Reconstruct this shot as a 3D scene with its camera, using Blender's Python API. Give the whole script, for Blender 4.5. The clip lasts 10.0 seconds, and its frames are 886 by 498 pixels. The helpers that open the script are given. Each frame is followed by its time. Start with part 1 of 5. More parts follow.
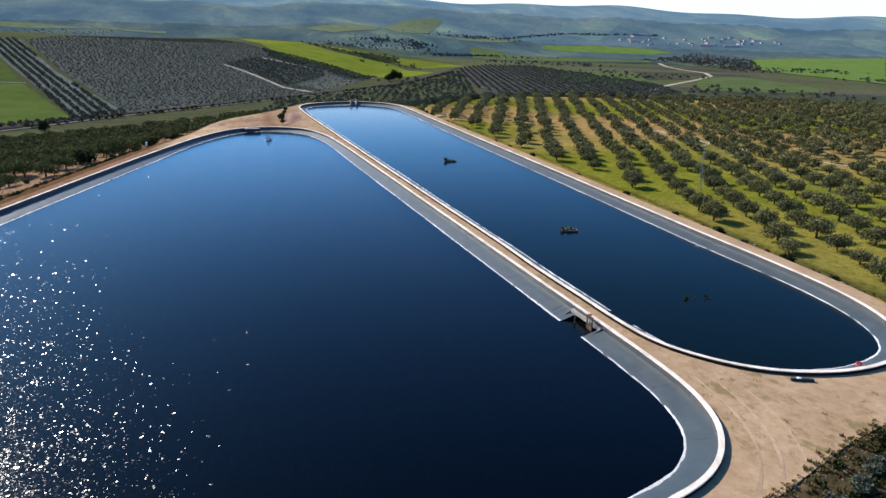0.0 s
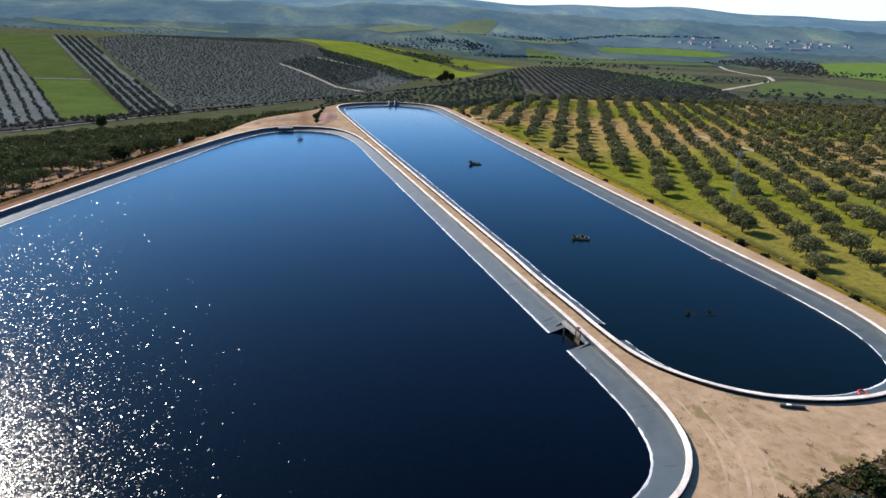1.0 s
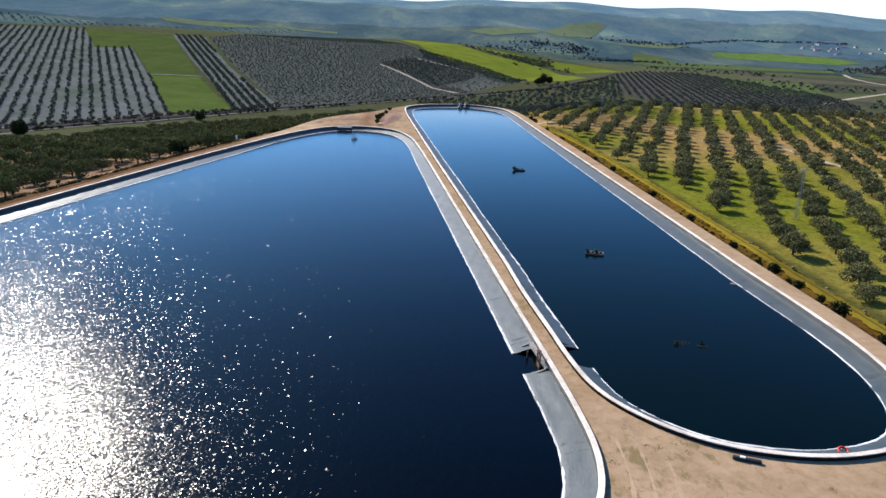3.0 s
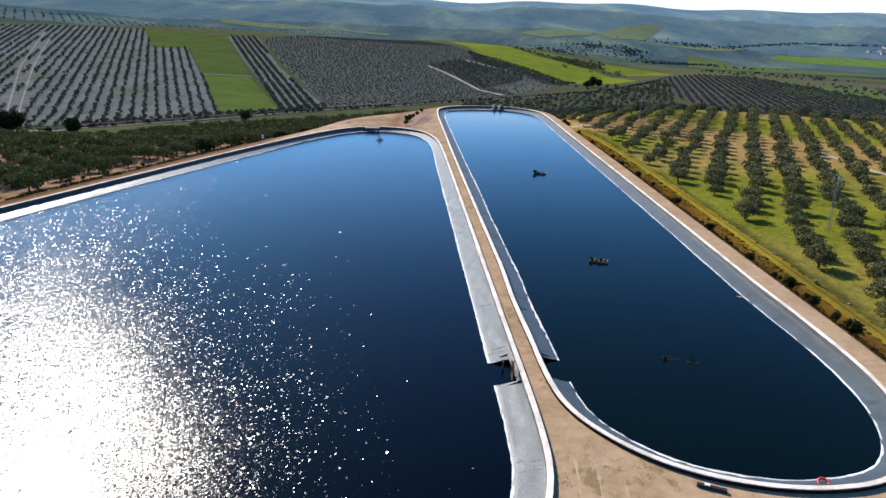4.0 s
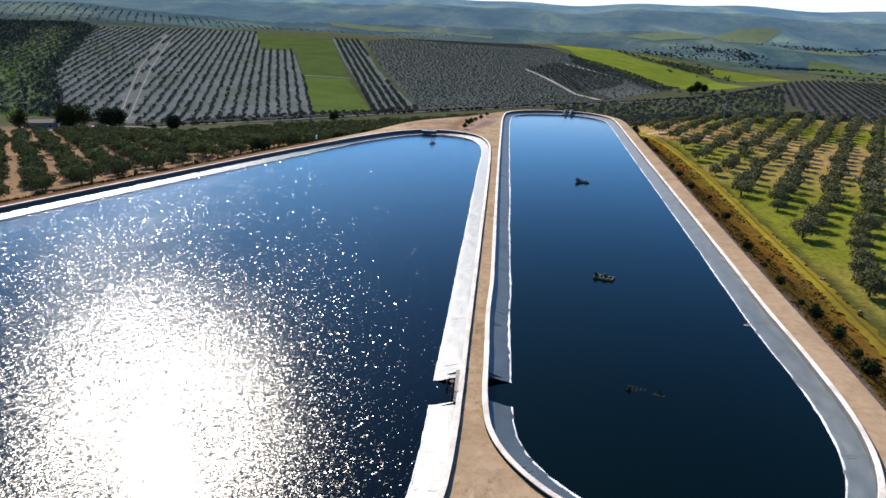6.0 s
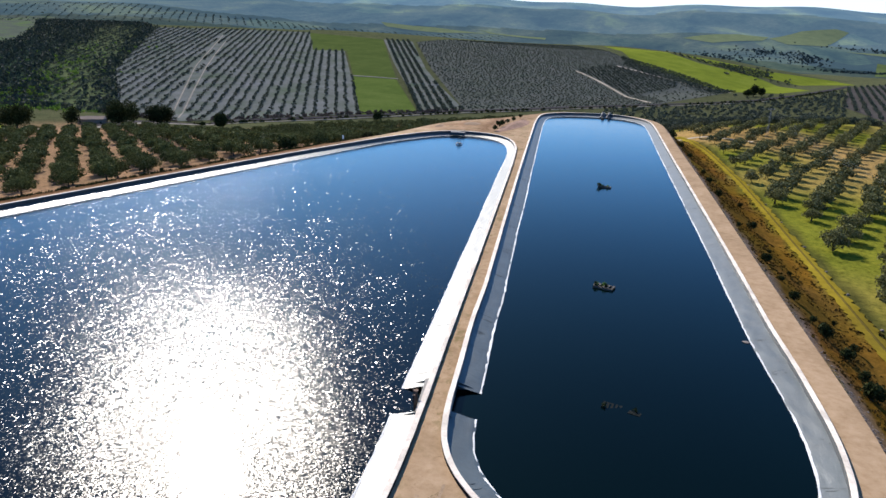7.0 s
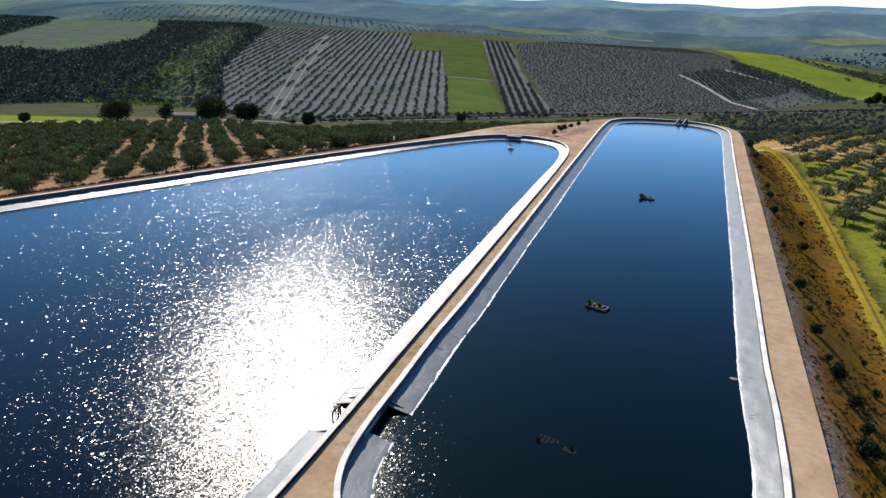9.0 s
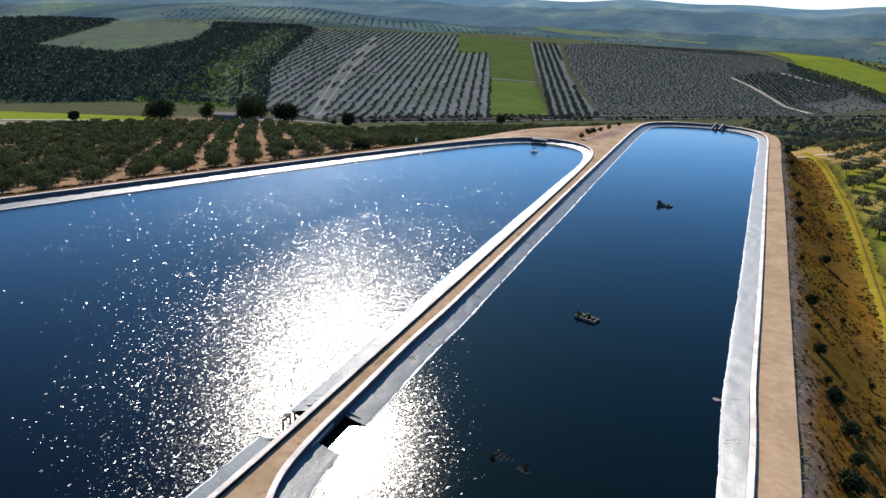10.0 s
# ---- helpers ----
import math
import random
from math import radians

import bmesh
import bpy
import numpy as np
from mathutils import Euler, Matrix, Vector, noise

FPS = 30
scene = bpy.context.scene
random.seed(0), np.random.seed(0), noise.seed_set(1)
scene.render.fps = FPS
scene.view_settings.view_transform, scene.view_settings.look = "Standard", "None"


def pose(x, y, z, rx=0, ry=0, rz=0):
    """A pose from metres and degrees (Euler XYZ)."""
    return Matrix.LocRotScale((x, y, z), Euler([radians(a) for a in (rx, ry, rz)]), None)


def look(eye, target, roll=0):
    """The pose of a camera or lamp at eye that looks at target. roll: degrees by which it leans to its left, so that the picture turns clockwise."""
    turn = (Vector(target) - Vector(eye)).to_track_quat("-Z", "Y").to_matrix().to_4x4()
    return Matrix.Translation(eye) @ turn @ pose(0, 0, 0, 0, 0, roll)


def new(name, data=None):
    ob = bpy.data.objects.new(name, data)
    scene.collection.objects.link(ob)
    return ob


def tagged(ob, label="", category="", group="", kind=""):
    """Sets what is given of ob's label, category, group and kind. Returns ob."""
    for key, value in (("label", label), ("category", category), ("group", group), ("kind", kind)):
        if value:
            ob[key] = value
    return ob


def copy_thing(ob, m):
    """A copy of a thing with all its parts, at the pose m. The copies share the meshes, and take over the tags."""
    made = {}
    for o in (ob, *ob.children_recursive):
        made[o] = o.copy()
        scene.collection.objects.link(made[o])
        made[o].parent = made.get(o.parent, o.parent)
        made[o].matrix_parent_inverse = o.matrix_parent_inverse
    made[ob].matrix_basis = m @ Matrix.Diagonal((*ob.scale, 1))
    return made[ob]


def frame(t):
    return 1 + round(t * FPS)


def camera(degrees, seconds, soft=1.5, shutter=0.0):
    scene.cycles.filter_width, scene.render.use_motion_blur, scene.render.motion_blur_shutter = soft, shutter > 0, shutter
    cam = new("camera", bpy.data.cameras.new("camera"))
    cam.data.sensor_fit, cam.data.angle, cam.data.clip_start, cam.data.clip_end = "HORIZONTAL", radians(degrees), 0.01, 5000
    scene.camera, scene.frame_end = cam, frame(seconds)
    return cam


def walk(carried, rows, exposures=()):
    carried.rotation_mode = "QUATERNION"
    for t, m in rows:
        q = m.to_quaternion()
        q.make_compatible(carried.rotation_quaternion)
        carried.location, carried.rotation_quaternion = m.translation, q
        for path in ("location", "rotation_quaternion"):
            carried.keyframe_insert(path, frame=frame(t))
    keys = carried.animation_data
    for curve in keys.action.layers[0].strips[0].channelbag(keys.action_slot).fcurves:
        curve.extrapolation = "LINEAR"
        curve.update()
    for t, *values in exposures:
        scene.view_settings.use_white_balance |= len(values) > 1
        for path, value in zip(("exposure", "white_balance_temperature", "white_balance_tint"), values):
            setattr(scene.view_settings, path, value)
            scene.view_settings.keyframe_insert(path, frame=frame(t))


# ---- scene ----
from mathutils import geometry

cam = camera(65.2, 10.0)
PATH = [
    (0, (1.52, 4.75, 35.139), (1.925, 6.611, 34.529), 1.1),
    (0.5, (5.54, 4.891, 35.278), (5.872, 6.766, 34.668), 1.3),
    (1, (9.662, 5.263, 35.418), (9.921, 7.15, 34.807), 1.4),
    (1.5, (13.727, 5.753, 35.533), (13.915, 7.648, 34.922), 1.4),
    (2, (17.709, 6.311, 35.616), (17.828, 8.211, 35.006), 1.5),
    (2.5, (21.697, 7.037, 35.677), (21.746, 8.941, 35.065), 1.7),
    (4, (33.59, 10.782, 35.54), (33.432, 12.679, 34.928), 2.0),
    (4.5, (37.543, 12.104, 35.588), (37.313, 13.994, 34.976), 1.9),
    (5, (41.391, 13.57, 35.661), (41.092, 15.45, 35.048), 1.9),
    (5.5, (45.117, 15.034, 35.769), (44.749, 16.902, 35.156), 1.9),
    (7, (56.035, 20.795, 36.014), (55.461, 22.61, 35.398), 2.1),
    (7.5, (59.516, 22.998, 36.16), (58.875, 24.789, 35.543), 2.1),
    (8, (62.856, 25.263, 36.332), (62.15, 27.028, 35.713), 2.1),
    (8.5, (66.033, 27.788, 36.353), (65.263, 29.526, 35.732), 2.1),
    (9, (69.2, 30.577, 36.376), (68.368, 32.286, 35.755), 2.2),
    (9.5, (72.159, 33.337, 36.451), (71.27, 35.017, 35.83), 2.1),
    (10, (75.34, 36.44, 36.561), (74.39, 38.086, 35.939), 2.2),
]
walk(cam, [(t, look(eye, target, roll)) for t, eye, target, roll in PATH], exposures=[(0, 0.61, 6450, 10), (10, 0.61, 6450, 10)])

# ---------------------------------------------------------------- light
SUN_AZ, SUN_EL = -38.5, 34.1          # degrees, clockwise from +y, and above the horizon
world = bpy.data.worlds.new("sky")
scene.world = world
world.use_nodes = True
wn = world.node_tree.nodes
sky = wn.new("ShaderNodeTexSky")
sky.sky_type = "NISHITA"
sky.sun_disc = False
sky.sun_elevation = radians(SUN_EL)
sky.sun_rotation = radians(SUN_AZ)
sky.altitude = 300
sky.air_density, sky.dust_density, sky.ozone_density = 0.95, 0.7, 3.0
hue = wn.new("ShaderNodeMix")
hue.data_type, hue.blend_type = "RGBA", "MULTIPLY"
hue.inputs[0].default_value, hue.inputs[7].default_value = 1.0, (0.55, 1.11, 1.66, 1)
world.node_tree.links.new(sky.outputs[0], hue.inputs[6])
world.node_tree.links.new(hue.outputs[2], wn["Background"].inputs[0])
wn["Background"].inputs[1].default_value = 0.077
sun = new("sun", bpy.data.lights.new("sun", "SUN"))
sun.data.energy, sun.data.angle, sun.data.color = 5.0, radians(0.53), (1.0, 0.915, 0.815)
sdir = Vector((math.sin(radians(SUN_AZ)) * math.cos(radians(SUN_EL)),
               math.cos(radians(SUN_AZ)) * math.cos(radians(SUN_EL)), math.sin(radians(SUN_EL))))
sun.matrix_world = Matrix.Translation((0, 0, 200)) @ sdir.to_track_quat("Z", "Y").to_matrix().to_4x4()


# ---------------------------------------------------------------- materials
class Mat:
    """A small node builder."""

    def __init__(self, name, rough=0.8, metal=0.0, spec=0.4):
        self.m = bpy.data.materials.new(name)
        self.m.use_nodes = True
        self.n, self.l = self.m.node_tree.nodes, self.m.node_tree.links
        self.b = self.n["Principled BSDF"]
        self.b.inputs["Roughness"].default_value = rough
        self.b.inputs["Metallic"].default_value = metal
        self.b.inputs["Specular IOR Level"].default_value = spec
        self.pos = self.n.new("ShaderNodeNewGeometry").outputs["Position"]

    def noise(self, scale, detail=4, rough=0.55, stretch=None, warp=0.0):
        t = self.n.new("ShaderNodeTexNoise")
        t.inputs["Scale"].default_value, t.inputs["Detail"].default_value = scale, detail
        t.inputs["Roughness"].default_value, t.inputs["Distortion"].default_value = rough, warp
        src = self.pos
        if stretch:
            mp = self.n.new("ShaderNodeMapping")
            mp.inputs["Rotation"].default_value = (0, 0, radians(stretch[0]))
            mp.inputs["Scale"].default_value = stretch[1:]
            self.l.new(src, mp.inputs["Vector"])
            src = mp.outputs[0]
        self.l.new(src, t.inputs["Vector"])
        return t.outputs["Fac"]

    def ramp(self, fac, stops):
        r = self.n.new("ShaderNodeValToRGB")
        e = r.color_ramp.elements
        while len(e) < len(stops):
            e.new(0.5)
        for el, (p, c) in zip(e, stops):
            el.position = p
            el.color = (*c, 1) if len(c) == 3 else c
        self.l.new(fac, r.inputs[0])
        return r.outputs[0]

    def mix(self, fac, a, b, kind="MIX"):
        x = self.n.new("ShaderNodeMix")
        x.data_type, x.blend_type = "RGBA", kind
        for sock, v in ((x.inputs[0], fac), (x.inputs[6], a), (x.inputs[7], b)):
            if isinstance(v, (int, float)):
                sock.default_value = v
            elif isinstance(v, tuple):
                sock.default_value = (*v, 1)
            else:
                self.l.new(v, sock)
        return x.outputs[2]

    def attr(self, name):
        a = self.n.new("ShaderNodeAttribute")
        a.attribute_name = name
        return a.outputs["Color"]

    def island(self):
        return self.n.new("ShaderNodeNewGeometry").outputs["Random Per Island"]

    def objrand(self):
        return self.n.new("ShaderNodeObjectInfo").outputs["Random"]

    def color(self, c):
        if isinstance(c, tuple):
            self.b.inputs["Base Color"].default_value = (*c, 1)
        else:
            self.l.new(c, self.b.inputs["Base Color"])
        return self

    def rough(self, fac, lo, hi):
        r = self.n.new("ShaderNodeMapRange")
        r.inputs["To Min"].default_value, r.inputs["To Max"].default_value = lo, hi
        self.l.new(fac, r.inputs[0])
        self.l.new(r.outputs[0], self.b.inputs["Roughness"])
        return self

    def bump(self, fac, dist=0.05, strength=1.0, prev=None):
        p = self.n.new("ShaderNodeBump")
        p.inputs["Distance"].default_value, p.inputs["Strength"].default_value = dist, strength
        self.l.new(fac, p.inputs["Height"])
        if prev is not None:
            self.l.new(prev, p.inputs["Normal"])
        self.l.new(p.outputs[0], self.b.inputs["Normal"])
        return p.outputs[0]


def speckled(name, base, dark, light, scale, rough=0.9, bump=0.04, big=0.08, spec=0.2):
    """Two scales of variation over one base colour."""
    k = Mat(name, rough, spec=spec)
    c = k.ramp(k.noise(scale, 6, 0.65), [(0.30, dark), (0.5, base), (0.72, light)])
    d = k.ramp(k.noise(big, 3), [(0.35, (0.72, 0.72, 0.72)), (0.65, (1.1, 1.1, 1.1))])
    k.color(k.mix(1.0, c, d, "MULTIPLY"))
    if bump:
        k.bump(k.noise(scale * 1.5, 5, 0.7), bump)
    return k.m


def plain(name, c, rough=0.6, metal=0.0, spec=0.4, grain=6.0, amount=0.18):
    k = Mat(name, rough, metal, spec)
    lo, hi = tuple(v * (1 - amount) for v in c), tuple(min(1, v * (1 + amount)) for v in c)
    k.color(k.ramp(k.noise(grain, 4), [(0.3, lo), (0.7, hi)]))
    return k.m


def leaf_material(name, dark, mid, light, glow=0.14):
    """Leaves that let some light through; they differ leaf by leaf, plant by plant and patch by patch."""
    k = Mat(name, 0.85, spec=0.05)
    c = k.ramp(k.island(), [(0.0, dark), (0.5, mid), (1.0, light)])
    d = k.ramp(k.objrand(), [(0.0, (0.78, 0.80, 0.78)), (1.0, (1.15, 1.12, 1.05))])
    c = k.mix(1.0, c, d, "MULTIPLY")
    c = k.mix(1.0, c, k.ramp(k.noise(0.06, 3), [(0.3, (0.75, 0.78, 0.80)), (0.7, (1.18, 1.14, 1.0))]), "MULTIPLY")
    k.color(c)
    t = k.n.new("ShaderNodeBsdfTranslucent")
    k.l.new(c, t.inputs["Color"])
    x = k.n.new("ShaderNodeMixShader")
    x.inputs[0].default_value = glow
    k.l.new(k.b.outputs[0], x.inputs[1])
    k.l.new(t.outputs[0], x.inputs[2])
    k.l.new(x.outputs[0], k.n["Material Output"].inputs["Surface"])
    return k.m


# water: a dark body that mirrors the sky, under wind-blown wavelets that each lean their own way and throw back the sun;
# gusts roughen it in patches, the sheltered pond is smoother
def water_material(name, body, lean, cells, fleck, calm, swell, sparkle, gusts, sky, core):
    k = Mat(name, 1.0, spec=0.0)
    k.color(k.ramp(k.noise(0.02, 3), [(0.3, tuple(v * 0.8 for v in body)), (0.7, tuple(v * 1.2 for v in body))]))
    gust = k.ramp(k.noise(0.020, 5, 0.62, (20, 1.0, 0.32, 1.0), 0.6), [(0.32, (gusts,) * 3), (0.50, (0.95, 0.95, 0.95)), (0.70, (1.15, 1.15, 1.15))])

    def vec(kind, a, b=None, scale=None):
        v = k.n.new("ShaderNodeVectorMath")
        v.operation = kind
        for s, x in zip(v.inputs, (a, b)):
            if isinstance(x, tuple):
                s.default_value = x
            elif x is not None:
                k.l.new(x, s)
        if isinstance(scale, float):
            v.inputs["Scale"].default_value = scale
        elif scale is not None:
            k.l.new(scale, v.inputs["Scale"])
        return v.outputs[0]

    def maths(kind, a, b, clamp=True):
        m = k.n.new("ShaderNodeMath")
        m.operation, m.use_clamp = kind, clamp
        k.l.new(a, m.inputs[0])
        if isinstance(b, float):
            m.inputs[1].default_value = b
        elif b is not None:
            k.l.new(b, m.inputs[1])
        return m.outputs[0]

    def glossy(r, normal):
        g = k.n.new("ShaderNodeBsdfGlossy")
        g.distribution = "BECKMANN"
        g.inputs["Roughness"].default_value = r
        k.l.new(normal, g.inputs["Normal"])
        return g.outputs[0]

    def blend(fac, a, b):
        m = k.n.new("ShaderNodeMixShader")
        if isinstance(fac, float):
            m.inputs[0].default_value = fac
        else:
            k.l.new(fac, m.inputs[0])
        k.l.new(a, m.inputs[1])
        k.l.new(b, m.inputs[2])
        return m.outputs[0]

    soft = k.bump(k.noise(0.9, 2, 0.5, (28, 1.0, 0.55, 1.0)), 0.20 * swell)
    wob_ = k.n.new("ShaderNodeTexNoise")
    wob_.inputs["Scale"].default_value, wob_.inputs["Detail"].default_value = 1.6, 2
    k.l.new(k.pos, wob_.inputs["Vector"])
    bent = vec("ADD", k.pos, vec("SCALE", wob_.outputs["Color"], None, 0.7))

    def facets(size, turn):
        mp = k.n.new("ShaderNodeMapping")
        mp.inputs["Rotation"].default_value = (0, 0, radians(turn))
        mp.inputs["Scale"].default_value = (1.0, 0.66, 1.0)
        k.l.new(bent, mp.inputs["Vector"])
        vor = k.n.new("ShaderNodeTexVoronoi")
        vor.inputs["Scale"].default_value = size
        k.l.new(mp.outputs[0], vor.inputs["Vector"])
        sep = k.n.new("ShaderNodeSeparateColor")
        k.l.new(vor.outputs["Color"], sep.inputs[0])
        return sep.outputs

    def tilted(rnd, lean, rough, bounded=False):
        """Facets leaning any way: by up to lean, or spread as waves are, most of them within lean."""
        turn = maths("MULTIPLY", rnd[0], 2 * math.pi, False)
        far = rnd[1] if bounded else maths("MULTIPLY", maths("LOGARITHM", rnd[1], math.e, False), -1.0, False)
        far = maths("MULTIPLY", maths("POWER", far, 0.5, False), lean, False)
        tip = k.n.new("ShaderNodeCombineXYZ")
        k.l.new(maths("MULTIPLY", maths("COSINE", turn, None, False), far, False), tip.inputs[0])
        k.l.new(maths("MULTIPLY", maths("SINE", turn, None, False), far, False), tip.inputs[1])
        tilt = vec("MULTIPLY", vec("MULTIPLY", tip.outputs[0], gust), (1.30, 0.80, 0.0))
        lie = k.n.new("ShaderNodeMapping")
        lie.inputs["Rotation"].default_value = (0, 0, radians(-SUN_AZ))
        k.l.new(tilt, lie.inputs["Vector"])
        return glossy(rough, vec("NORMALIZE", vec("ADD", soft, lie.outputs[0])))

    edge = k.n.new("ShaderNodeFresnel")
    edge.inputs["IOR"].default_value = 1.33
    mirror = maths("MULTIPLY", maths("POWER", edge.outputs[0], sky[0]), sky[1])
    glints = maths("MULTIPLY", maths("POWER", edge.outputs[0], 0.85), sparkle)
    calm_side = blend(mirror, k.b.outputs[0], glossy(calm, soft))
    flecks = blend(0.5, tilted(facets(cells, 24), lean, fleck), tilted(facets(cells * 1.6, 51), lean * 0.8, fleck))
    flecks = blend(0.33, flecks, tilted(facets(cells * 2.1, 8), lean * 0.9, fleck))
    ripples = tilted(facets(cells * 2.5, 77), core[1], 0.20, True)
    rippled = blend(maths("MULTIPLY", edge.outputs[0], core[0]), calm_side, ripples)
    k.l.new(blend(glints, rippled, flecks), k.n["Material Output"].inputs["Surface"])
    return k.m


M_WATER = water_material("pond_water", (0.0002, 0.0003, 0.0009), 0.150, 6.6, 0.150, 0.15, 0.14, 0.150, 0.62, (1.95, 2.95), (0.320, 0.116))
M_WATER_CALM = water_material("calm_pond_water", (0.0008, 0.0040, 0.0030), 0.055, 7.0, 0.15, 0.14, 0.03, 0.150, 0.7, (1.95, 2.6), (0.085, 0.052))

k = Mat("liner_sheet", 0.5, spec=0.8)
c = k.ramp(k.noise(0.35, 5, 0.6), [(0.3, (0.028, 0.040, 0.042)), (0.7, (0.046, 0.062, 0.064))])
k.color(k.mix(1.0, c, k.ramp(k.noise(3.0, 5, 0.7), [(0.3, (0.85, 0.85, 0.85)), (0.75, (1.12, 1.11, 1.08))]), "MULTIPLY"))
k.rough(k.noise(0.8, 4), 0.47, 0.56)
w_ = k.bump(k.noise(0.7, 2, 0.5, (0, 1.0, 2.2, 1.0), 1.2), 0.03, 0.8)
k.bump(k.noise(1.6, 3, 0.6, (70, 2.6, 0.5, 1.0), 1.6), 0.014, 0.8, w_)
M_LINER = k.m
# outer kerb face: near-black colour stands in for its shade
M_KERB = speckled("shade_dark_kerb_face", (0.020, 0.018, 0.016), (0.012, 0.011, 0.010), (0.034, 0.030, 0.027), 3.0, 0.9, 0.01, spec=0.05)
M_KERB_IN = speckled("black_sheet", (0.028, 0.034, 0.038), (0.018, 0.022, 0.026), (0.042, 0.050, 0.054), 2.0, 0.50, 0.01, spec=0.65)
M_CRUST = speckled("white_water_line", (0.74, 0.73, 0.70), (0.5, 0.5, 0.48), (0.85, 0.84, 0.82), 4.0, 0.7)
M_COPING = speckled("cream_concrete", (0.80, 0.69, 0.57), (0.66, 0.55, 0.44), (0.86, 0.77, 0.66), 3.0, 0.85, 0.02, 0.3)
M_CONCRETE = speckled("grey_concrete", (0.30, 0.28, 0.25), (0.18, 0.17, 0.15), (0.40, 0.38, 0.34), 2.5, 0.85, 0.02)

k = Mat("packed_sand", 0.95, spec=0.03)
c = k.ramp(k.noise(0.9, 7, 0.68), [(0.28, (0.295, 0.194, 0.110)), (0.5, (0.372, 0.255, 0.154)), (0.75, (0.440, 0.308, 0.195))])
d = k.ramp(k.noise(0.13, 4, 0.6), [(0.30, (0.78, 0.76, 0.72)), (0.62, (1.06, 1.06, 1.06))])
c = k.mix(1.0, c, d, "MULTIPLY")
tuft = k.ramp(k.noise(0.6, 8, 0.72, (20, 1.0, 0.6, 1.0)), [(0.51, (0, 0, 0)), (0.60, (1, 1, 1))])
tuft = k.mix(k.attr("worn"), tuft, (0.0, 0.0, 0.0))
c = k.mix(k.mix(1.0, tuft, k.ramp(k.noise(0.08, 2), [(0.40, (0.12, 0.12, 0.12)), (0.56, (0.85, 0.85, 0.85))]), "MULTIPLY"), c, (0.185, 0.140, 0.062))
spot = k.ramp(k.noise(1.1, 6, 0.68, (20, 1.0, 0.7, 1.0), 0.8), [(0.57, (0, 0, 0)), (0.70, (0.62, 0.62, 0.62))])
c = k.mix(k.mix(k.attr("worn"), spot, (0.06, 0.06, 0.06)), c, (0.20, 0.128, 0.068))
k.color(c)
k.bump(k.noise(3.0, 5, 0.6), 0.018)
e = k.attr("earth")
c = k.mix(e, c, k.mix(1.0, c, (0.60, 0.50, 0.46), "MULTIPLY"))
c = k.mix(k.attr("pale"), c, k.mix(1.0, c, (1.25, 1.28, 1.30), "MULTIPLY"))
k.color(c)
M_SAND = k.m

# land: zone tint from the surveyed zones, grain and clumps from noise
k = Mat("land", 0.95, spec=0.0)
z = k.attr("zone")
g = k.ramp(k.noise(0.8, 9, 0.78), [(0.30, (0.36, 0.36, 0.36)), (0.5, (1.0, 1.0, 1.0)), (0.72, (1.55, 1.48, 1.3))])
c = k.mix(1.0, z, g, "MULTIPLY")
g2 = k.ramp(k.noise(0.05, 5, 0.6), [(0.3, (0.76, 0.80, 0.75)), (0.7, (1.2, 1.14, 1.05))])
k.color(k.mix(1.0, c, g2, "MULTIPLY"))
k.bump(k.noise(1.2, 6, 0.7), 0.18)
M_LAND = k.m

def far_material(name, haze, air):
    """Groves, crops and scrub on far slopes, with blue air haze put in as emission."""
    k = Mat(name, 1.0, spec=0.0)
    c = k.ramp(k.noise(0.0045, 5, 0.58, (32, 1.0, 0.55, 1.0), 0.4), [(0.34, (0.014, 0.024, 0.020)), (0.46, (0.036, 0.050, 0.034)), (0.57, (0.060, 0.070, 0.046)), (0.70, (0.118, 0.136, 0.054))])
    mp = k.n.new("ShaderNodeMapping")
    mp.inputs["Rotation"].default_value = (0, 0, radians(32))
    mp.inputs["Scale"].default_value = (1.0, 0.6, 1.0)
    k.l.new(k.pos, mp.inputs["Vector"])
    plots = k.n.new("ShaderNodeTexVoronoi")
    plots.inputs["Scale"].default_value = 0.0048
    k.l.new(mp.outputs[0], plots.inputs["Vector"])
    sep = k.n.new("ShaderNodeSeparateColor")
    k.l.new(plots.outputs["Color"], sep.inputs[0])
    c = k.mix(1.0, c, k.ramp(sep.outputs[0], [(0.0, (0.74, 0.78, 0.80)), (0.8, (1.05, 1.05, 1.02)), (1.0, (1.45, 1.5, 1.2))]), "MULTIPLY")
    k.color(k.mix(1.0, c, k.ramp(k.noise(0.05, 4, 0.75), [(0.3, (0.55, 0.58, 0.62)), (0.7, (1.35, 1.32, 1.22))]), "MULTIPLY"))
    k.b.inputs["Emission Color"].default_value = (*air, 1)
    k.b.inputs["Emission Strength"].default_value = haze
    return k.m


# bands farther out emit more, which stands in for thicker haze
M_FAR = [far_material("hazed_distant_land", h, (0.22, 0.405, 0.66)) for h in (0.046, 0.112, 0.190, 0.310)]


# emissive surface that imitates the whitish haze above the hills
k = Mat("pale_haze_glow", 1.0, spec=0.0)
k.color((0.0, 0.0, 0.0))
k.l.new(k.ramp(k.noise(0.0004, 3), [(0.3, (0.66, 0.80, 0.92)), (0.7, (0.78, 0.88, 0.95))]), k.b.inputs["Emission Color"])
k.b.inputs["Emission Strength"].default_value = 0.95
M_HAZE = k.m


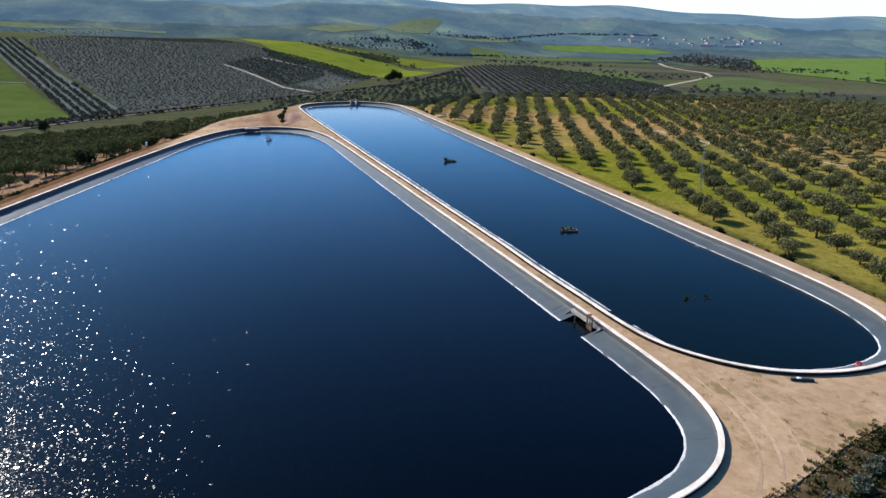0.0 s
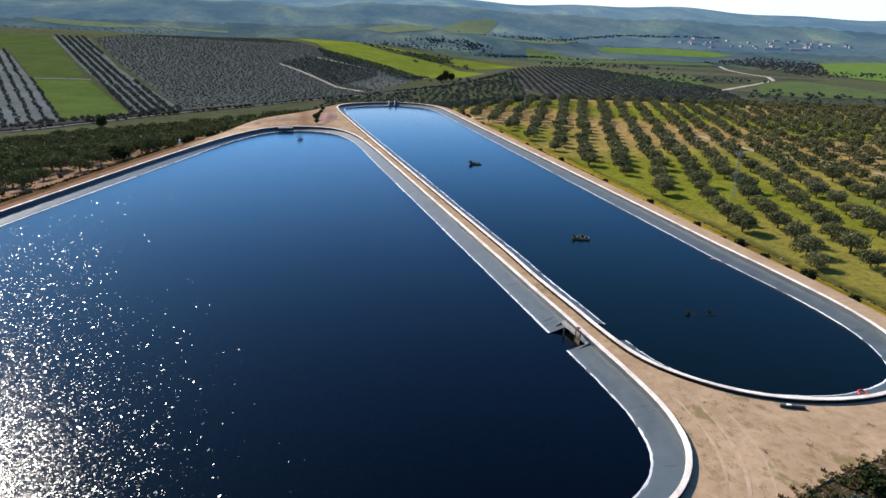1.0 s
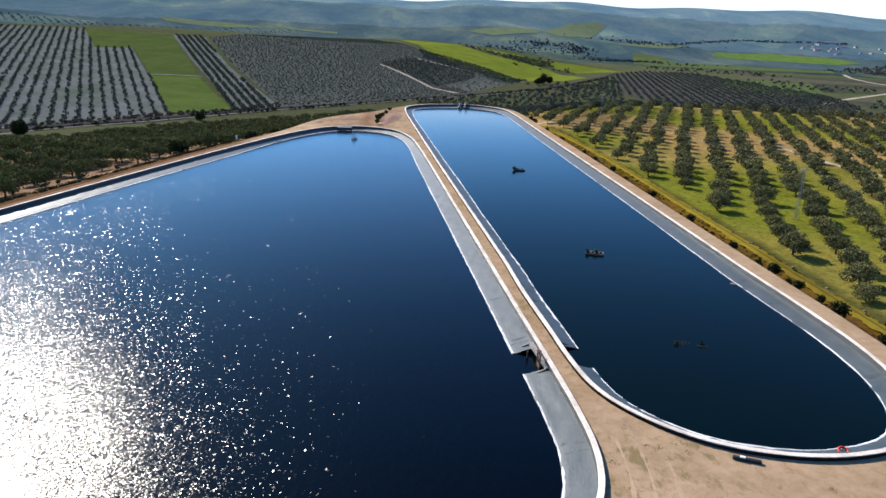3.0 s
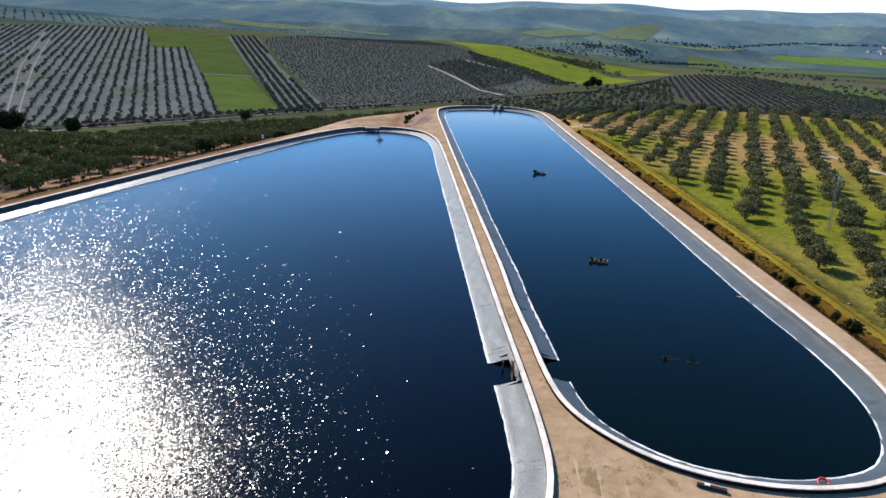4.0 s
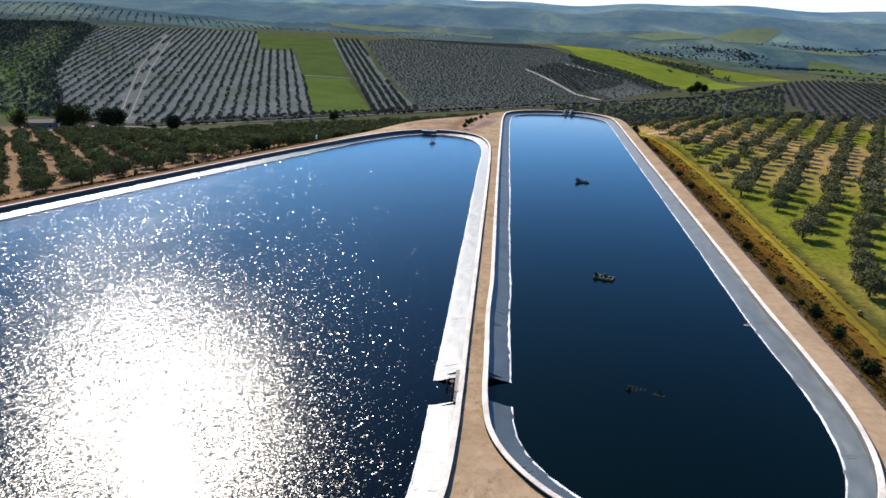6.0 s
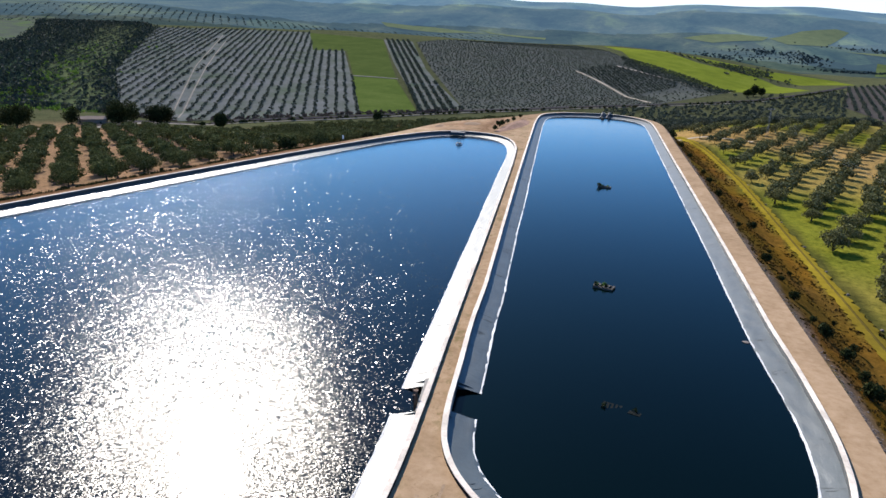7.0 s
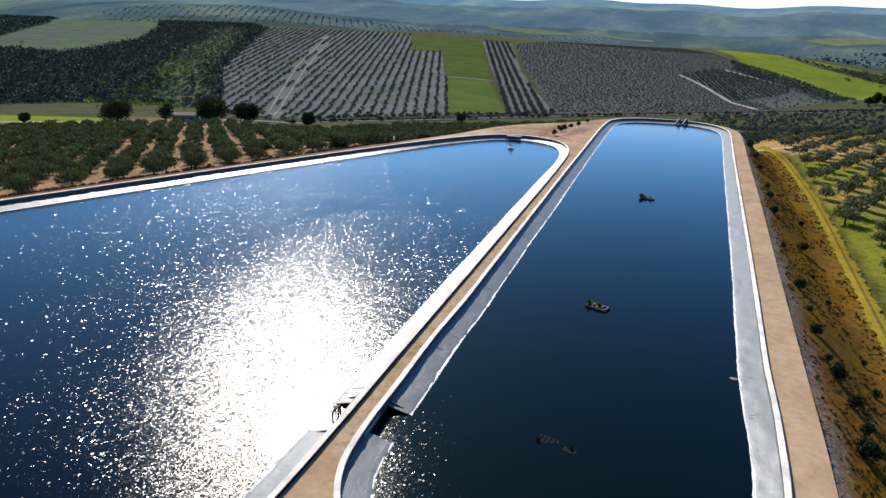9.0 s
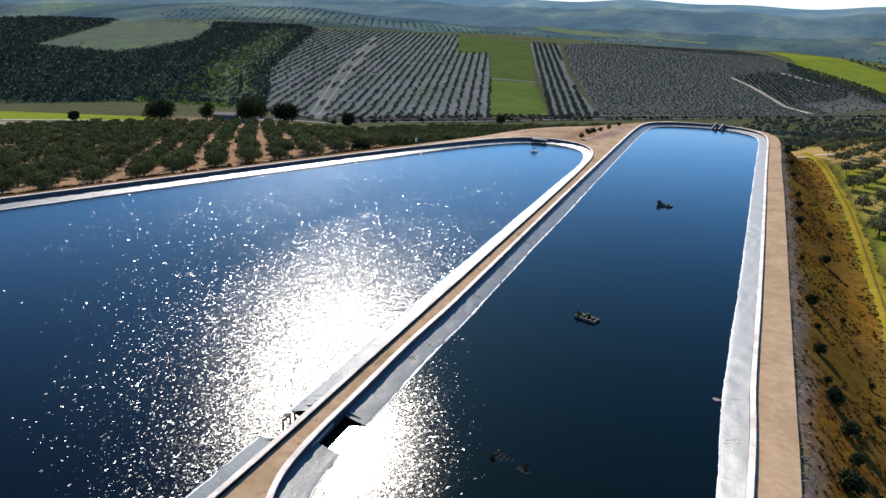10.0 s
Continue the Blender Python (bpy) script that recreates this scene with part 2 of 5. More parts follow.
def field_material(name, base, dark, light, row=None):
    k = Mat(name, 0.95, spec=0.0)
    c = k.ramp(k.noise(0.03, 5, 0.6), [(0.3, dark), (0.5, base), (0.75, light)])
    k.color(k.mix(1.0, c, k.ramp(k.noise(0.5, 5, 0.7, row), [(0.3, (0.8, 0.8, 0.8)), (0.7, (1.15, 1.15, 1.1))]), "MULTIPLY"))
    return k.m


# distance haze is mixed into both colours: greyed crop, paler bluish woods
M_FAR_CROP = field_material("hazed_distant_crop", (0.130, 0.160, 0.088), (0.105, 0.135, 0.080), (0.15, 0.18, 0.10))
M_FAR_WOODS = leaf_material("hazed_distant_woods", (0.034, 0.056, 0.066), (0.050, 0.076, 0.084), (0.070, 0.098, 0.100), 0.05)
M_CROP = field_material("green_crop", (0.066, 0.090, 0.026), (0.052, 0.074, 0.022), (0.084, 0.108, 0.032))
M_CROP_LIGHT = field_material("light_crop", (0.080, 0.112, 0.028), (0.064, 0.094, 0.024), (0.10, 0.13, 0.036))
M_CROP_BRIGHT = field_material("bright_crop", (0.150, 0.180, 0.024), (0.115, 0.145, 0.022), (0.18, 0.21, 0.034))
M_FALLOW_DARK = field_material("dark_fallow_field", (0.092, 0.108, 0.082), (0.076, 0.088, 0.072), (0.10, 0.155, 0.045))
M_WHEEL = speckled("pressed_sand", (0.385, 0.266, 0.164), (0.305, 0.204, 0.120), (0.43, 0.30, 0.19), 1.5)
M_REDEARTH = speckled("red_earth", (0.27, 0.150, 0.098), (0.20, 0.110, 0.070), (0.35, 0.21, 0.14), 0.8)
M_EARTH = speckled("brown_earth", (0.24, 0.15, 0.085), (0.15, 0.095, 0.055), (0.33, 0.22, 0.13), 1.2)
M_FALLOW = field_material("fallow_field", (0.20, 0.19, 0.12), (0.14, 0.14, 0.09), (0.26, 0.24, 0.15))
# soil grey is shifted to blue to carry the haze of distance
M_SOIL_HAZED = field_material("grove_soil", (0.120, 0.128, 0.120), (0.084, 0.106, 0.074), (0.158, 0.162, 0.166))
M_SOIL_BROWN = field_material("brown_valley_soil", (0.066, 0.060, 0.058), (0.050, 0.046, 0.044), (0.085, 0.078, 0.073))
M_MEADOW = field_material("bright_meadow", (0.105, 0.165, 0.040), (0.085, 0.14, 0.034), (0.13, 0.19, 0.05))
# some haze blue is mixed into this dark soil too
M_SOIL_DARK = field_material("dark_grove_soil", (0.082, 0.088, 0.078), (0.068, 0.078, 0.062), (0.098, 0.101, 0.092))
# green muted in the colour itself to suggest haze
M_HAZY_CROP = field_material("hazed_far_crop", (0.080, 0.108, 0.042), (0.06, 0.085, 0.036), (0.105, 0.13, 0.05))
M_LANE = field_material("pale_lane", (0.38, 0.32, 0.25), (0.28, 0.24, 0.18), (0.46, 0.40, 0.32))
M_LANE_DIM = field_material("grey_lane", (0.25, 0.225, 0.19), (0.19, 0.175, 0.15), (0.30, 0.27, 0.23))
M_STRAW = field_material("dry_yellow_grass", (0.215, 0.160, 0.018), (0.135, 0.100, 0.016), (0.30, 0.225, 0.028))
M_RUT = field_material("worn_ground", (0.118, 0.088, 0.022), (0.085, 0.065, 0.018), (0.16, 0.12, 0.03))
M_BALLAST = field_material("railway_ballast", (0.052, 0.048, 0.050), (0.036, 0.034, 0.036), (0.078, 0.072, 0.074))
M_OLIVE = leaf_material("olive_leaves", (0.058, 0.060, 0.024), (0.140, 0.140, 0.060), (0.265, 0.255, 0.140), 0.18)
# leaf greens lightened and blued to imitate aerial haze over far groves
M_OLIVE_DARK = leaf_material("dark_olive_leaves_hazed", (0.036, 0.046, 0.034), (0.080, 0.094, 0.072), (0.140, 0.154, 0.122), 0.10)
# young leaves, with the same haze blue-grey in their colour
M_OLIVE_YOUNG = leaf_material("young_olive_leaves_hazed", (0.050, 0.058, 0.044), (0.092, 0.102, 0.078), (0.140, 0.150, 0.118), 0.10)
M_OLIVE_GREEN = leaf_material("green_olive_leaves", (0.044, 0.052, 0.018), (0.094, 0.108, 0.040), (0.165, 0.175, 0.078))
# dark wood greens with a bluish haze tinge painted in
M_WOODS = leaf_material("dark_wood_leaves_hazed", (0.018, 0.030, 0.028), (0.036, 0.054, 0.050), (0.066, 0.086, 0.074))
M_BUSH = leaf_material("bush_leaves", (0.012, 0.018, 0.007), (0.030, 0.040, 0.014), (0.065, 0.075, 0.03))
M_BARK = speckled("bark", (0.10, 0.08, 0.06), (0.05, 0.04, 0.03), (0.16, 0.13, 0.10), 5.0, 0.95, 0.03)
M_STEEL = plain("galvanised_steel", (0.26, 0.27, 0.28), 0.55, 0.5)
M_CABLE = plain("dull_cable", (0.16, 0.16, 0.16), 0.8)
M_RUST = plain("rusty_steel", (0.10, 0.055, 0.035), 0.8, 0.2)
M_WETWOOD = plain("soaked_wood", (0.012, 0.014, 0.013), 0.9, spec=0.05, grain=2.0)
M_DARK = plain("black_plastic", (0.015, 0.016, 0.018), 0.5)
M_WOOD = plain("weathered_wood", (0.075, 0.066, 0.055), 0.9)
M_WHITE = plain("white_paint", (0.78, 0.78, 0.76), 0.5)
M_RED = plain("red_plastic", (0.55, 0.05, 0.03), 0.5)
M_BLUE = plain("blue_paint", (0.022, 0.045, 0.062), 0.6)
# wall white dimmed and blued in colour, as haze over the valley would
M_WALL = plain("haze_dimmed_white_wall", (0.40, 0.42, 0.45), 0.9)
M_WALL_OLD = plain("old_plaster", (0.22, 0.17, 0.13), 0.9)
M_ROOF = plain("clay_roof", (0.20, 0.14, 0.11), 0.9)
M_STONE = speckled("field_stone", (0.20, 0.165, 0.145), (0.12, 0.10, 0.085), (0.28, 0.24, 0.21), 2.0)


# ---------------------------------------------------------------- mesh helpers
def part(name, bm, material, parent=None, label="", smooth=False):
    me = bpy.data.meshes.new(name)
    bm.to_mesh(me)
    bm.free()
    me.materials.append(material)
    if smooth:
        me.polygons.foreach_set("use_smooth", [True] * len(me.polygons))
    ob = new(name, me)
    ob.parent = parent
    if label:
        ob["label"] = label
    return ob


def mesh_np(name, verts, faces, material, parent=None, smooth=False):
    me = bpy.data.meshes.new(name)
    me.from_pydata(np.asarray(verts, float).tolist(), [], np.asarray(faces).tolist() if not isinstance(faces, list) else faces)
    me.materials.append(material)
    if smooth:
        me.polygons.foreach_set("use_smooth", [True] * len(me.polygons))
    me.update()
    ob = new(name, me)
    ob.parent = parent
    return ob


def empty(name, m=None):
    ob = new(name)
    ob.empty_display_size = 0.3
    if m is not None:
        ob.matrix_world = m
    return ob


def add_box(bm, m, sx, sy, sz, bevel=0.0):
    """A box standing on the origin of m."""
    r = bmesh.ops.create_cube(bm, size=1.0, matrix=m @ Matrix.Translation((0, 0, sz / 2)) @ Matrix.Diagonal((sx, sy, sz, 1)))
    if bevel:
        es = {e for v in r["verts"] for e in v.link_edges}
        bmesh.ops.bevel(bm, geom=list(es), offset=bevel, segments=2, affect="EDGES", profile=0.5)


def add_rod(bm, a, b, r1, r2=None, n=6):
    a, b = Vector(a), Vector(b)
    d = b - a
    m = Matrix.Translation((a + b) / 2) @ d.to_track_quat("Z", "Y").to_matrix().to_4x4()
    bmesh.ops.create_cone(bm, cap_ends=True, segments=n, radius1=r1, radius2=r2 if r2 is not None else r1, depth=d.length, matrix=m)


# ---------------------------------------------------------------- the lie of the land
def sstep(a,b,x):
    u=np.clip((x-a)/(b-a),0,1); return u*u*(3-2*u)
PLATEAU=[(-120,-300),(-66,90),(-40,192),(-27,240),(-6,335),(60,352),(150,430),(330,400),(460,250),(500,-300)]
def poly_sd(x,y,poly):
    x, y = np.asarray(x, float), np.asarray(y, float)
    d=np.full(x.shape,1e18);s=np.zeros(x.shape,bool)
    n=len(poly)
    for i in range(n):
        ax,ay=poly[i];bx,by=poly[(i+1)%n]
        ex,ey=bx-ax,by-ay
        t=np.clip(((x-ax)*ex+(y-ay)*ey)/(ex*ex+ey*ey),0,1)
        d=np.minimum(d,(x-ax-t*ex)**2+(y-ay-t*ey)**2)
        c=(ay>y)!=(by>y)
        s^=c&(x<(bx-ax)*(y-ay)/((by-ay) if by!=ay else 1e-9)+ax)
    d=np.sqrt(d)
    return np.where(s,-d,d)
def bump(x,y,cx,cy,rx,ry,h,ang=0.0):
    c,s=np.cos(ang),np.sin(ang)
    u=((x-cx)*c+(y-cy)*s)/rx; v=(-(x-cx)*s+(y-cy)*c)/ry
    return h*np.exp(-(u*u+v*v))
def land(x,y,far=True):
    x, y = np.asarray(x, float), np.asarray(y, float)
    d=np.maximum(poly_sd(x,y,PLATEAU),0)
    axis=72-0.115*(y-100)      # right rim of the ponds
    zp=-5.7*sstep(-25,8,x-axis)-1.0*sstep(0,-40,x+60-0.27*(y-104))
    zp=zp-2.5*sstep(60,400,x-axis)
    zp=zp-5.0*sstep(215,330,y)*sstep(75,50,x)
    a=np.degrees(np.arctan2(-(x+27),y-200))
    run=400+260*sstep(40,62,a)
    fall=np.where(x>40+0.25*(y-330),np.minimum(1,(d/260)**1.3),np.minimum(1,(d/run)**0.97))
    z=zp-(58+zp)*fall
    # spur with the far groves
    s, m = -.6*x+.8*y, .8*x+.6*y
    w=np.maximum(m-285,0)
    s0=740+0.42*w
    up=0.0816*(1+w/650)*(s-s0)
    cap=76-21*sstep(285,900,m)-53*sstep(1080,1500,m)
    h=cap*(1-np.exp(-np.maximum(up,0)/np.maximum(cap,1)*1.0))*1.0
    h=np.where(up>0,np.minimum(up,cap)*0.65+0.35*h*1.3,0)-0.10*np.maximum(s-1640,0)
    h=np.maximum(h,0)
    z=z+h*sstep(300,480,d)+bump(x,y,-1780,1950,650,520,70)
    if far:
        r=np.hypot(x-40,y-20)
        az=np.degrees(np.arctan2(x-40,y-20))
        amp=242-75*sstep(10,50,az)+9*np.sin(az/3.1)+6*np.sin(az/1.3+1)
        ridge=np.sin(r/118+2.6*np.sin(az/11)+1.5*np.sin(az/4.3))
        rs_=2100+560*sstep(4,22,az)
        z=z+sstep(rs_,4400,r)*amp+sstep(rs_+50,rs_+600,r)*sstep(4400,3700,r)*6*ridge*(0.7+0.3*np.sin(az/6+r/500))
    return z


def smooth_loop(pts, step=1.0, rounds=3):
    """A closed outline with its corners cut and evenly spaced points."""
    p = np.array(pts, float)
    for _ in range(rounds):
        q = np.roll(p, -1, 0)
        p = np.stack([0.75 * p + 0.25 * q, 0.25 * p + 0.75 * q], 1).reshape(-1, 2)
    seg = np.linalg.norm(np.roll(p, -1, 0) - p, axis=1)
    cum = np.r_[0, np.cumsum(seg)]
    n = int(cum[-1] / step)
    at = np.linspace(0, cum[-1], n, endpoint=False)
    pp = np.vstack([p, p[:1]])
    return np.stack([np.interp(at, cum, pp[:, 0]), np.interp(at, cum, pp[:, 1])], 1)


def inward(p):
    """Unit normals that point into a closed outline, smoothed."""
    d = np.roll(p, -2, 0) - np.roll(p, 2, 0)
    nrm = np.stack([-d[:, 1], d[:, 0]], 1)
    nrm /= np.linalg.norm(nrm, axis=1)[:, None]
    area = (p[:, 0] * np.roll(p[:, 1], -1) - np.roll(p[:, 0], -1) * p[:, 1]).sum()
    return nrm if area > 0 else -nrm


# inner rim of the coping of the two ponds (z = RIM), water at z = 0
RIM, DECK, LTOP = 1.36, 0.92, 0.66
LARGE = smooth_loop([(-88, 8), (-74, 60), (-62.2, 104), (-51.5, 146), (-40.3, 188), (-33, 213), (-26.5, 234), (-18, 249.5), (-7, 253), (4.5, 248),
                     (11.6, 233), (15.8, 210), (19.5, 187), (27, 139), (34, 93.8), (36.9, 75.4), (38.3, 66), (38.9, 59), (37.8, 52.5), (33.5, 46.8), (26, 43.6),
                     (5, 35), (-30, 20), (-70, 0)], 1.0)
SMALL = smooth_loop([(38.1, 86), (39.5, 77), (41, 70.8), (44.2, 66), (49, 62.2), (55, 60.5), (61, 60.6), (67, 62.6), (71.6, 67.5), (73.9, 75),
                     (74.2, 84), (73.2, 94), (68, 145), (62, 200), (56, 255), (50.8, 306), (48, 319), (42, 329), (33, 335), (22, 334), (11, 329.5), (5, 321), (3.6, 308),
                     (13, 245.8), (22.4, 184), (36.6, 94.4)], 1.0)
# the banks bow a little: the long pond narrows past its rounded end, the large one widens to the grove
SMALL = SMALL + inward(SMALL) * (0.36 * sstep(96, 112, SMALL[:, 1]) * sstep(322, 308, SMALL[:, 1]))[:, None]
LARGE = LARGE - inward(LARGE) * (0.45 * sstep(-22, -34, LARGE[:, 0]) * sstep(80, 110, LARGE[:, 1]) * sstep(240, 220, LARGE[:, 1]))[:, None]
# how far the sloping sheet runs from the rim to the water, along each bank
RUN_L = 2.75 - 0.5 * sstep(185, 225, LARGE[:, 1]) + 0.75 * sstep(-20, -36, LARGE[:, 0]) * sstep(225, 195, LARGE[:, 1])
RUN_S = 2.55 - 0.45 * sstep(64, 70, SMALL[:, 0]) * sstep(100, 90, SMALL[:, 1]) + 0.3 * sstep(34, 28, SMALL[:, 0]) * sstep(140, 165, SMALL[:, 1])
OUTER = [(-66.5, 100), (-92, 8), (-72, -6), (5, 30.5), (28, 39.8), (37.7, 43.8), (47.8, 48.9), (56, 51.8), (66, 55.5), (74.4, 61.5), (78.0, 70), (78.4, 82),
         (77.4, 94), (75.5, 111), (71.9, 144.5), (65.6, 205), (59.6, 258), (54.8, 306), (51.5, 322), (44.5, 333), (34, 339.5), (21, 338.5), (8, 334), (1, 320),
         (-6, 303), (-13, 292), (-22.5, 278.5), (-27.5, 263), (-30.5, 241), (-37.5, 217), (-44.5, 189), (-55.6, 146)]


# ---------------------------------------------------------------- land
def land_near(x, y):
    """The land with the banks of the ponds let into it."""
    z = land(x, y)
    sd = poly_sd(x, y, OUTER)
    wide = 11.0
    u = np.clip(sd / wide, 0, 1)
    bank = (DECK - 0.10) * (1 - u) + z * u
    z = np.where(sd < wide, bank, z)
    z = np.where(sd < 0, DECK - 0.10, z)
    return np.where(sd < -3.4, -4.0, z)


def spaced(a, b, step):
    return np.linspace(a, b, max(2, int(round(abs(b - a) / step)) + 1))[:-1]


gx = np.concatenate([-np.geomspace(4600, 900, 60)[:-1], spaced(-900, -96, 9), spaced(-96, 116, 2.0), spaced(116, 700, 9), np.geomspace(700, 4600, 64)])
gy = np.concatenate([-np.geomspace(3000, 60, 14)[:-1], spaced(-60, 30, 6), spaced(30, 352, 2.0), spaced(352, 1760, 9), np.geomspace(1760, 4600, 80)])
GX, GY = np.meshgrid(gx, gy)
GZ = land_near(GX, GY)
rng = np.random.default_rng(4)
near_sd = poly_sd(GX, GY, OUTER)
GZ = GZ + np.where(near_sd > 1, 0.09 * rng.standard_normal(GX.shape), 0) * np.clip(near_sd / 6, 0, 1)
GR = np.hypot(GX - 40, GY - 20)


def tint(base, where, colour, soft=None):
    w = np.clip(where.astype(float), 0, 1)[..., None]
    return base * (1 - w) + np.array(colour) * w


def wob(x, y, size, seed=0.0):
    return (np.sin(x / size + seed) * np.cos(y / size * 1.3 + 2 * seed) + np.sin((x + y) / size * 0.6 + seed * 3)) * 0.5


AXIS = 72 - 0.115 * (GY - 100)
right = sstep(-4, 4, GX - AXIS)
zone = np.zeros((*GX.shape, 3)) + np.array((0.066, 0.072, 0.040))                       # valley scrub
zone = tint(zone, sstep(540, 400, GR) * (1 - right), (0.24, 0.155, 0.10))              # brown soil of the near grove
zone = tint(zone, right * sstep(640, 520, GR), (0.152, 0.160, 0.022))                   # grass under the trees
tan = np.clip(0.5 + 1.4 * wob(GX, GY, 23, 1.0), 0, 1) * (0.30 + 0.70 * sstep(170, 280, GY + 0.35 * (GX - 100)))
zone = tint(zone, right * sstep(640, 520, GR) * tan * 0.9, (0.31, 0.20, 0.085))
# bank beside the small pond: ochre grass, pale verge, yellow track at its foot
bank_r = right * sstep(15.4, 13.4, near_sd) * sstep(-1, 0.5, near_sd)
zone = tint(zone, bank_r, (0.150, 0.076, 0.012))
zone = tint(zone, bank_r * np.clip(0.2 + 1.3 * wob(GX, GY, 3.1, 0.7), 0, 1) * 0.8, (0.125, 0.060, 0.018))
zone = tint(zone, bank_r * np.clip(0.1 + 1.3 * wob(GX, GY, 4.3, 3.3), 0, 1) * 0.7, (0.185, 0.108, 0.016))
zone = tint(zone, bank_r * np.clip(-0.1 + 1.3 * wob(GX, GY, 7.7, 5.1), 0, 1) * 0.35, (0.10, 0.092, 0.020))
zone = tint(zone, bank_r * np.clip(0.3 + 1.2 * wob(GX, GY, 6.0, 2.0), 0, 1) * 0.5, (0.080, 0.050, 0.016))
zone = tint(zone, right * sstep(2.4, 0.8, near_sd) * sstep(-1, 0, near_sd), (0.15, 0.115, 0.10))
zone = tint(zone, right * sstep(2.6, 1.0, np.abs(near_sd - 17.2)) * 0.9, (0.060, 0.060, 0.020))
# red earth verge beside the large pond
left_v = (1 - right) * sstep(13, 8, near_sd) * sstep(-1, 0, near_sd)
zone = tint(zone, left_v, (0.11, 0.062, 0.034))
zone = tint(zone, (1 - right) * sstep(-1, 0, near_sd) * sstep(9, 5, near_sd) * sstep(70, 55, GY), (0.07, 0.055, 0.03))
zone = tint(zone, sstep(-1, 0, near_sd) * sstep(60, 40, near_sd) * sstep(62, 55, GY - 0.45 * (GX - 60)), (0.075, 0.058, 0.03))
# far zones
wooded = sstep(5, -15, poly_sd(GX, GY, [(-640, 774), (-460, 585), (-530, 495), (-680, 425), (-1000, 380), (-2300, 700), (-2300, 2000), (-1250, 1500), (-970, 1262)]))
zone = tint(zone, wooded, (0.030, 0.050, 0.036))
BAND = [(-462, 581), (-640, 774), (-970, 1258), (-1070, 1205), (-735, 725), (-545, 530)]
zone = tint(zone, sstep(8, -25, poly_sd(GX, GY, BAND)) * np.clip(0.8 + 0.5 * wob(GX, GY, 30, 2.0), 0, 1), (0.088, 0.110, 0.058))
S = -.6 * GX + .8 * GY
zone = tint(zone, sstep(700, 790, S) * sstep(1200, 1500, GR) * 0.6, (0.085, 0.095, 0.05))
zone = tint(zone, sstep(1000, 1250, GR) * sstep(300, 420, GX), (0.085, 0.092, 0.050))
# patchwork of fields in the valley
rp = np.random.default_rng(15)
seeds = np.c_[rp.uniform(450, 2600, 150), rp.uniform(700, 3400, 150)]
tones = np.array([(0.075, 0.090, 0.040), (0.062, 0.066, 0.050), (0.090, 0.084, 0.066), (0.046, 0.054, 0.042), (0.070, 0.074, 0.052)])[rp.integers(0, 5, 150)]
best = np.full(GX.shape, 1e18)
patch = np.zeros((*GX.shape, 3))
for (sx_, sy_), tone in zip(seeds, tones):
    u_, v_ = GX - sx_, GY - sy_
    dd = (0.8 * u_ - 0.6 * v_) ** 2 + 3.0 * (0.6 * u_ + 0.8 * v_) ** 2
    patch = np.where((dd < best)[..., None], tone, patch)
    best = np.minimum(best, dd)
pw_ = (sstep(1000, 1200, GR) * sstep(480, 560, GX - 0.1 * GY))[..., None] * 0.85
zone = zone * (1 - pw_) + patch * pw_

nx, ny = len(gx), len(gy)
idx = np.arange(nx * ny).reshape(ny, nx)
quads = np.stack([idx[:-1, :-1], idx[:-1, 1:], idx[1:, 1:], idx[1:, :-1]], -1).reshape(-1, 4)
mid = GR.reshape(-1)[quads].mean(1)
V = np.stack([GX, GY, GZ], -1).reshape(-1, 3)
ZC = zone.reshape(-1, 3)


def sheet(name, keep, material):
    q = quads[keep]
    used, inv = np.unique(q, return_inverse=True)
    ob = mesh_np(name, V[used], inv.reshape(-1, 4), material, smooth=True)
    col = ob.data.color_attributes.new("zone", "FLOAT_COLOR", "POINT")
    col.data.foreach_set("color", np.c_[ZC[used], np.ones(len(used))].reshape(-1))
    return ob


FAR = 2150
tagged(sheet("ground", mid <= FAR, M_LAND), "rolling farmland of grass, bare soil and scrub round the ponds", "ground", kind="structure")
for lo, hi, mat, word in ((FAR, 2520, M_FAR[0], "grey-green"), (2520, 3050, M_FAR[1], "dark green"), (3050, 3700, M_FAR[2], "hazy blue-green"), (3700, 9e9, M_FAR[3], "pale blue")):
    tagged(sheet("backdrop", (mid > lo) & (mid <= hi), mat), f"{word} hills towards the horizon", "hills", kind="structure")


# pale haze of the sky low over the horizon, added as a glowing ring
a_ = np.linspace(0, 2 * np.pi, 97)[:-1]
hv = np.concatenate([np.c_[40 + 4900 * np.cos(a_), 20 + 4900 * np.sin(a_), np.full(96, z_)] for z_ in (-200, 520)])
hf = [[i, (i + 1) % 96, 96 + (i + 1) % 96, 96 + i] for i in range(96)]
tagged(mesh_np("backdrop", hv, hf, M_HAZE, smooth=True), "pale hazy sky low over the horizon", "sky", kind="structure")


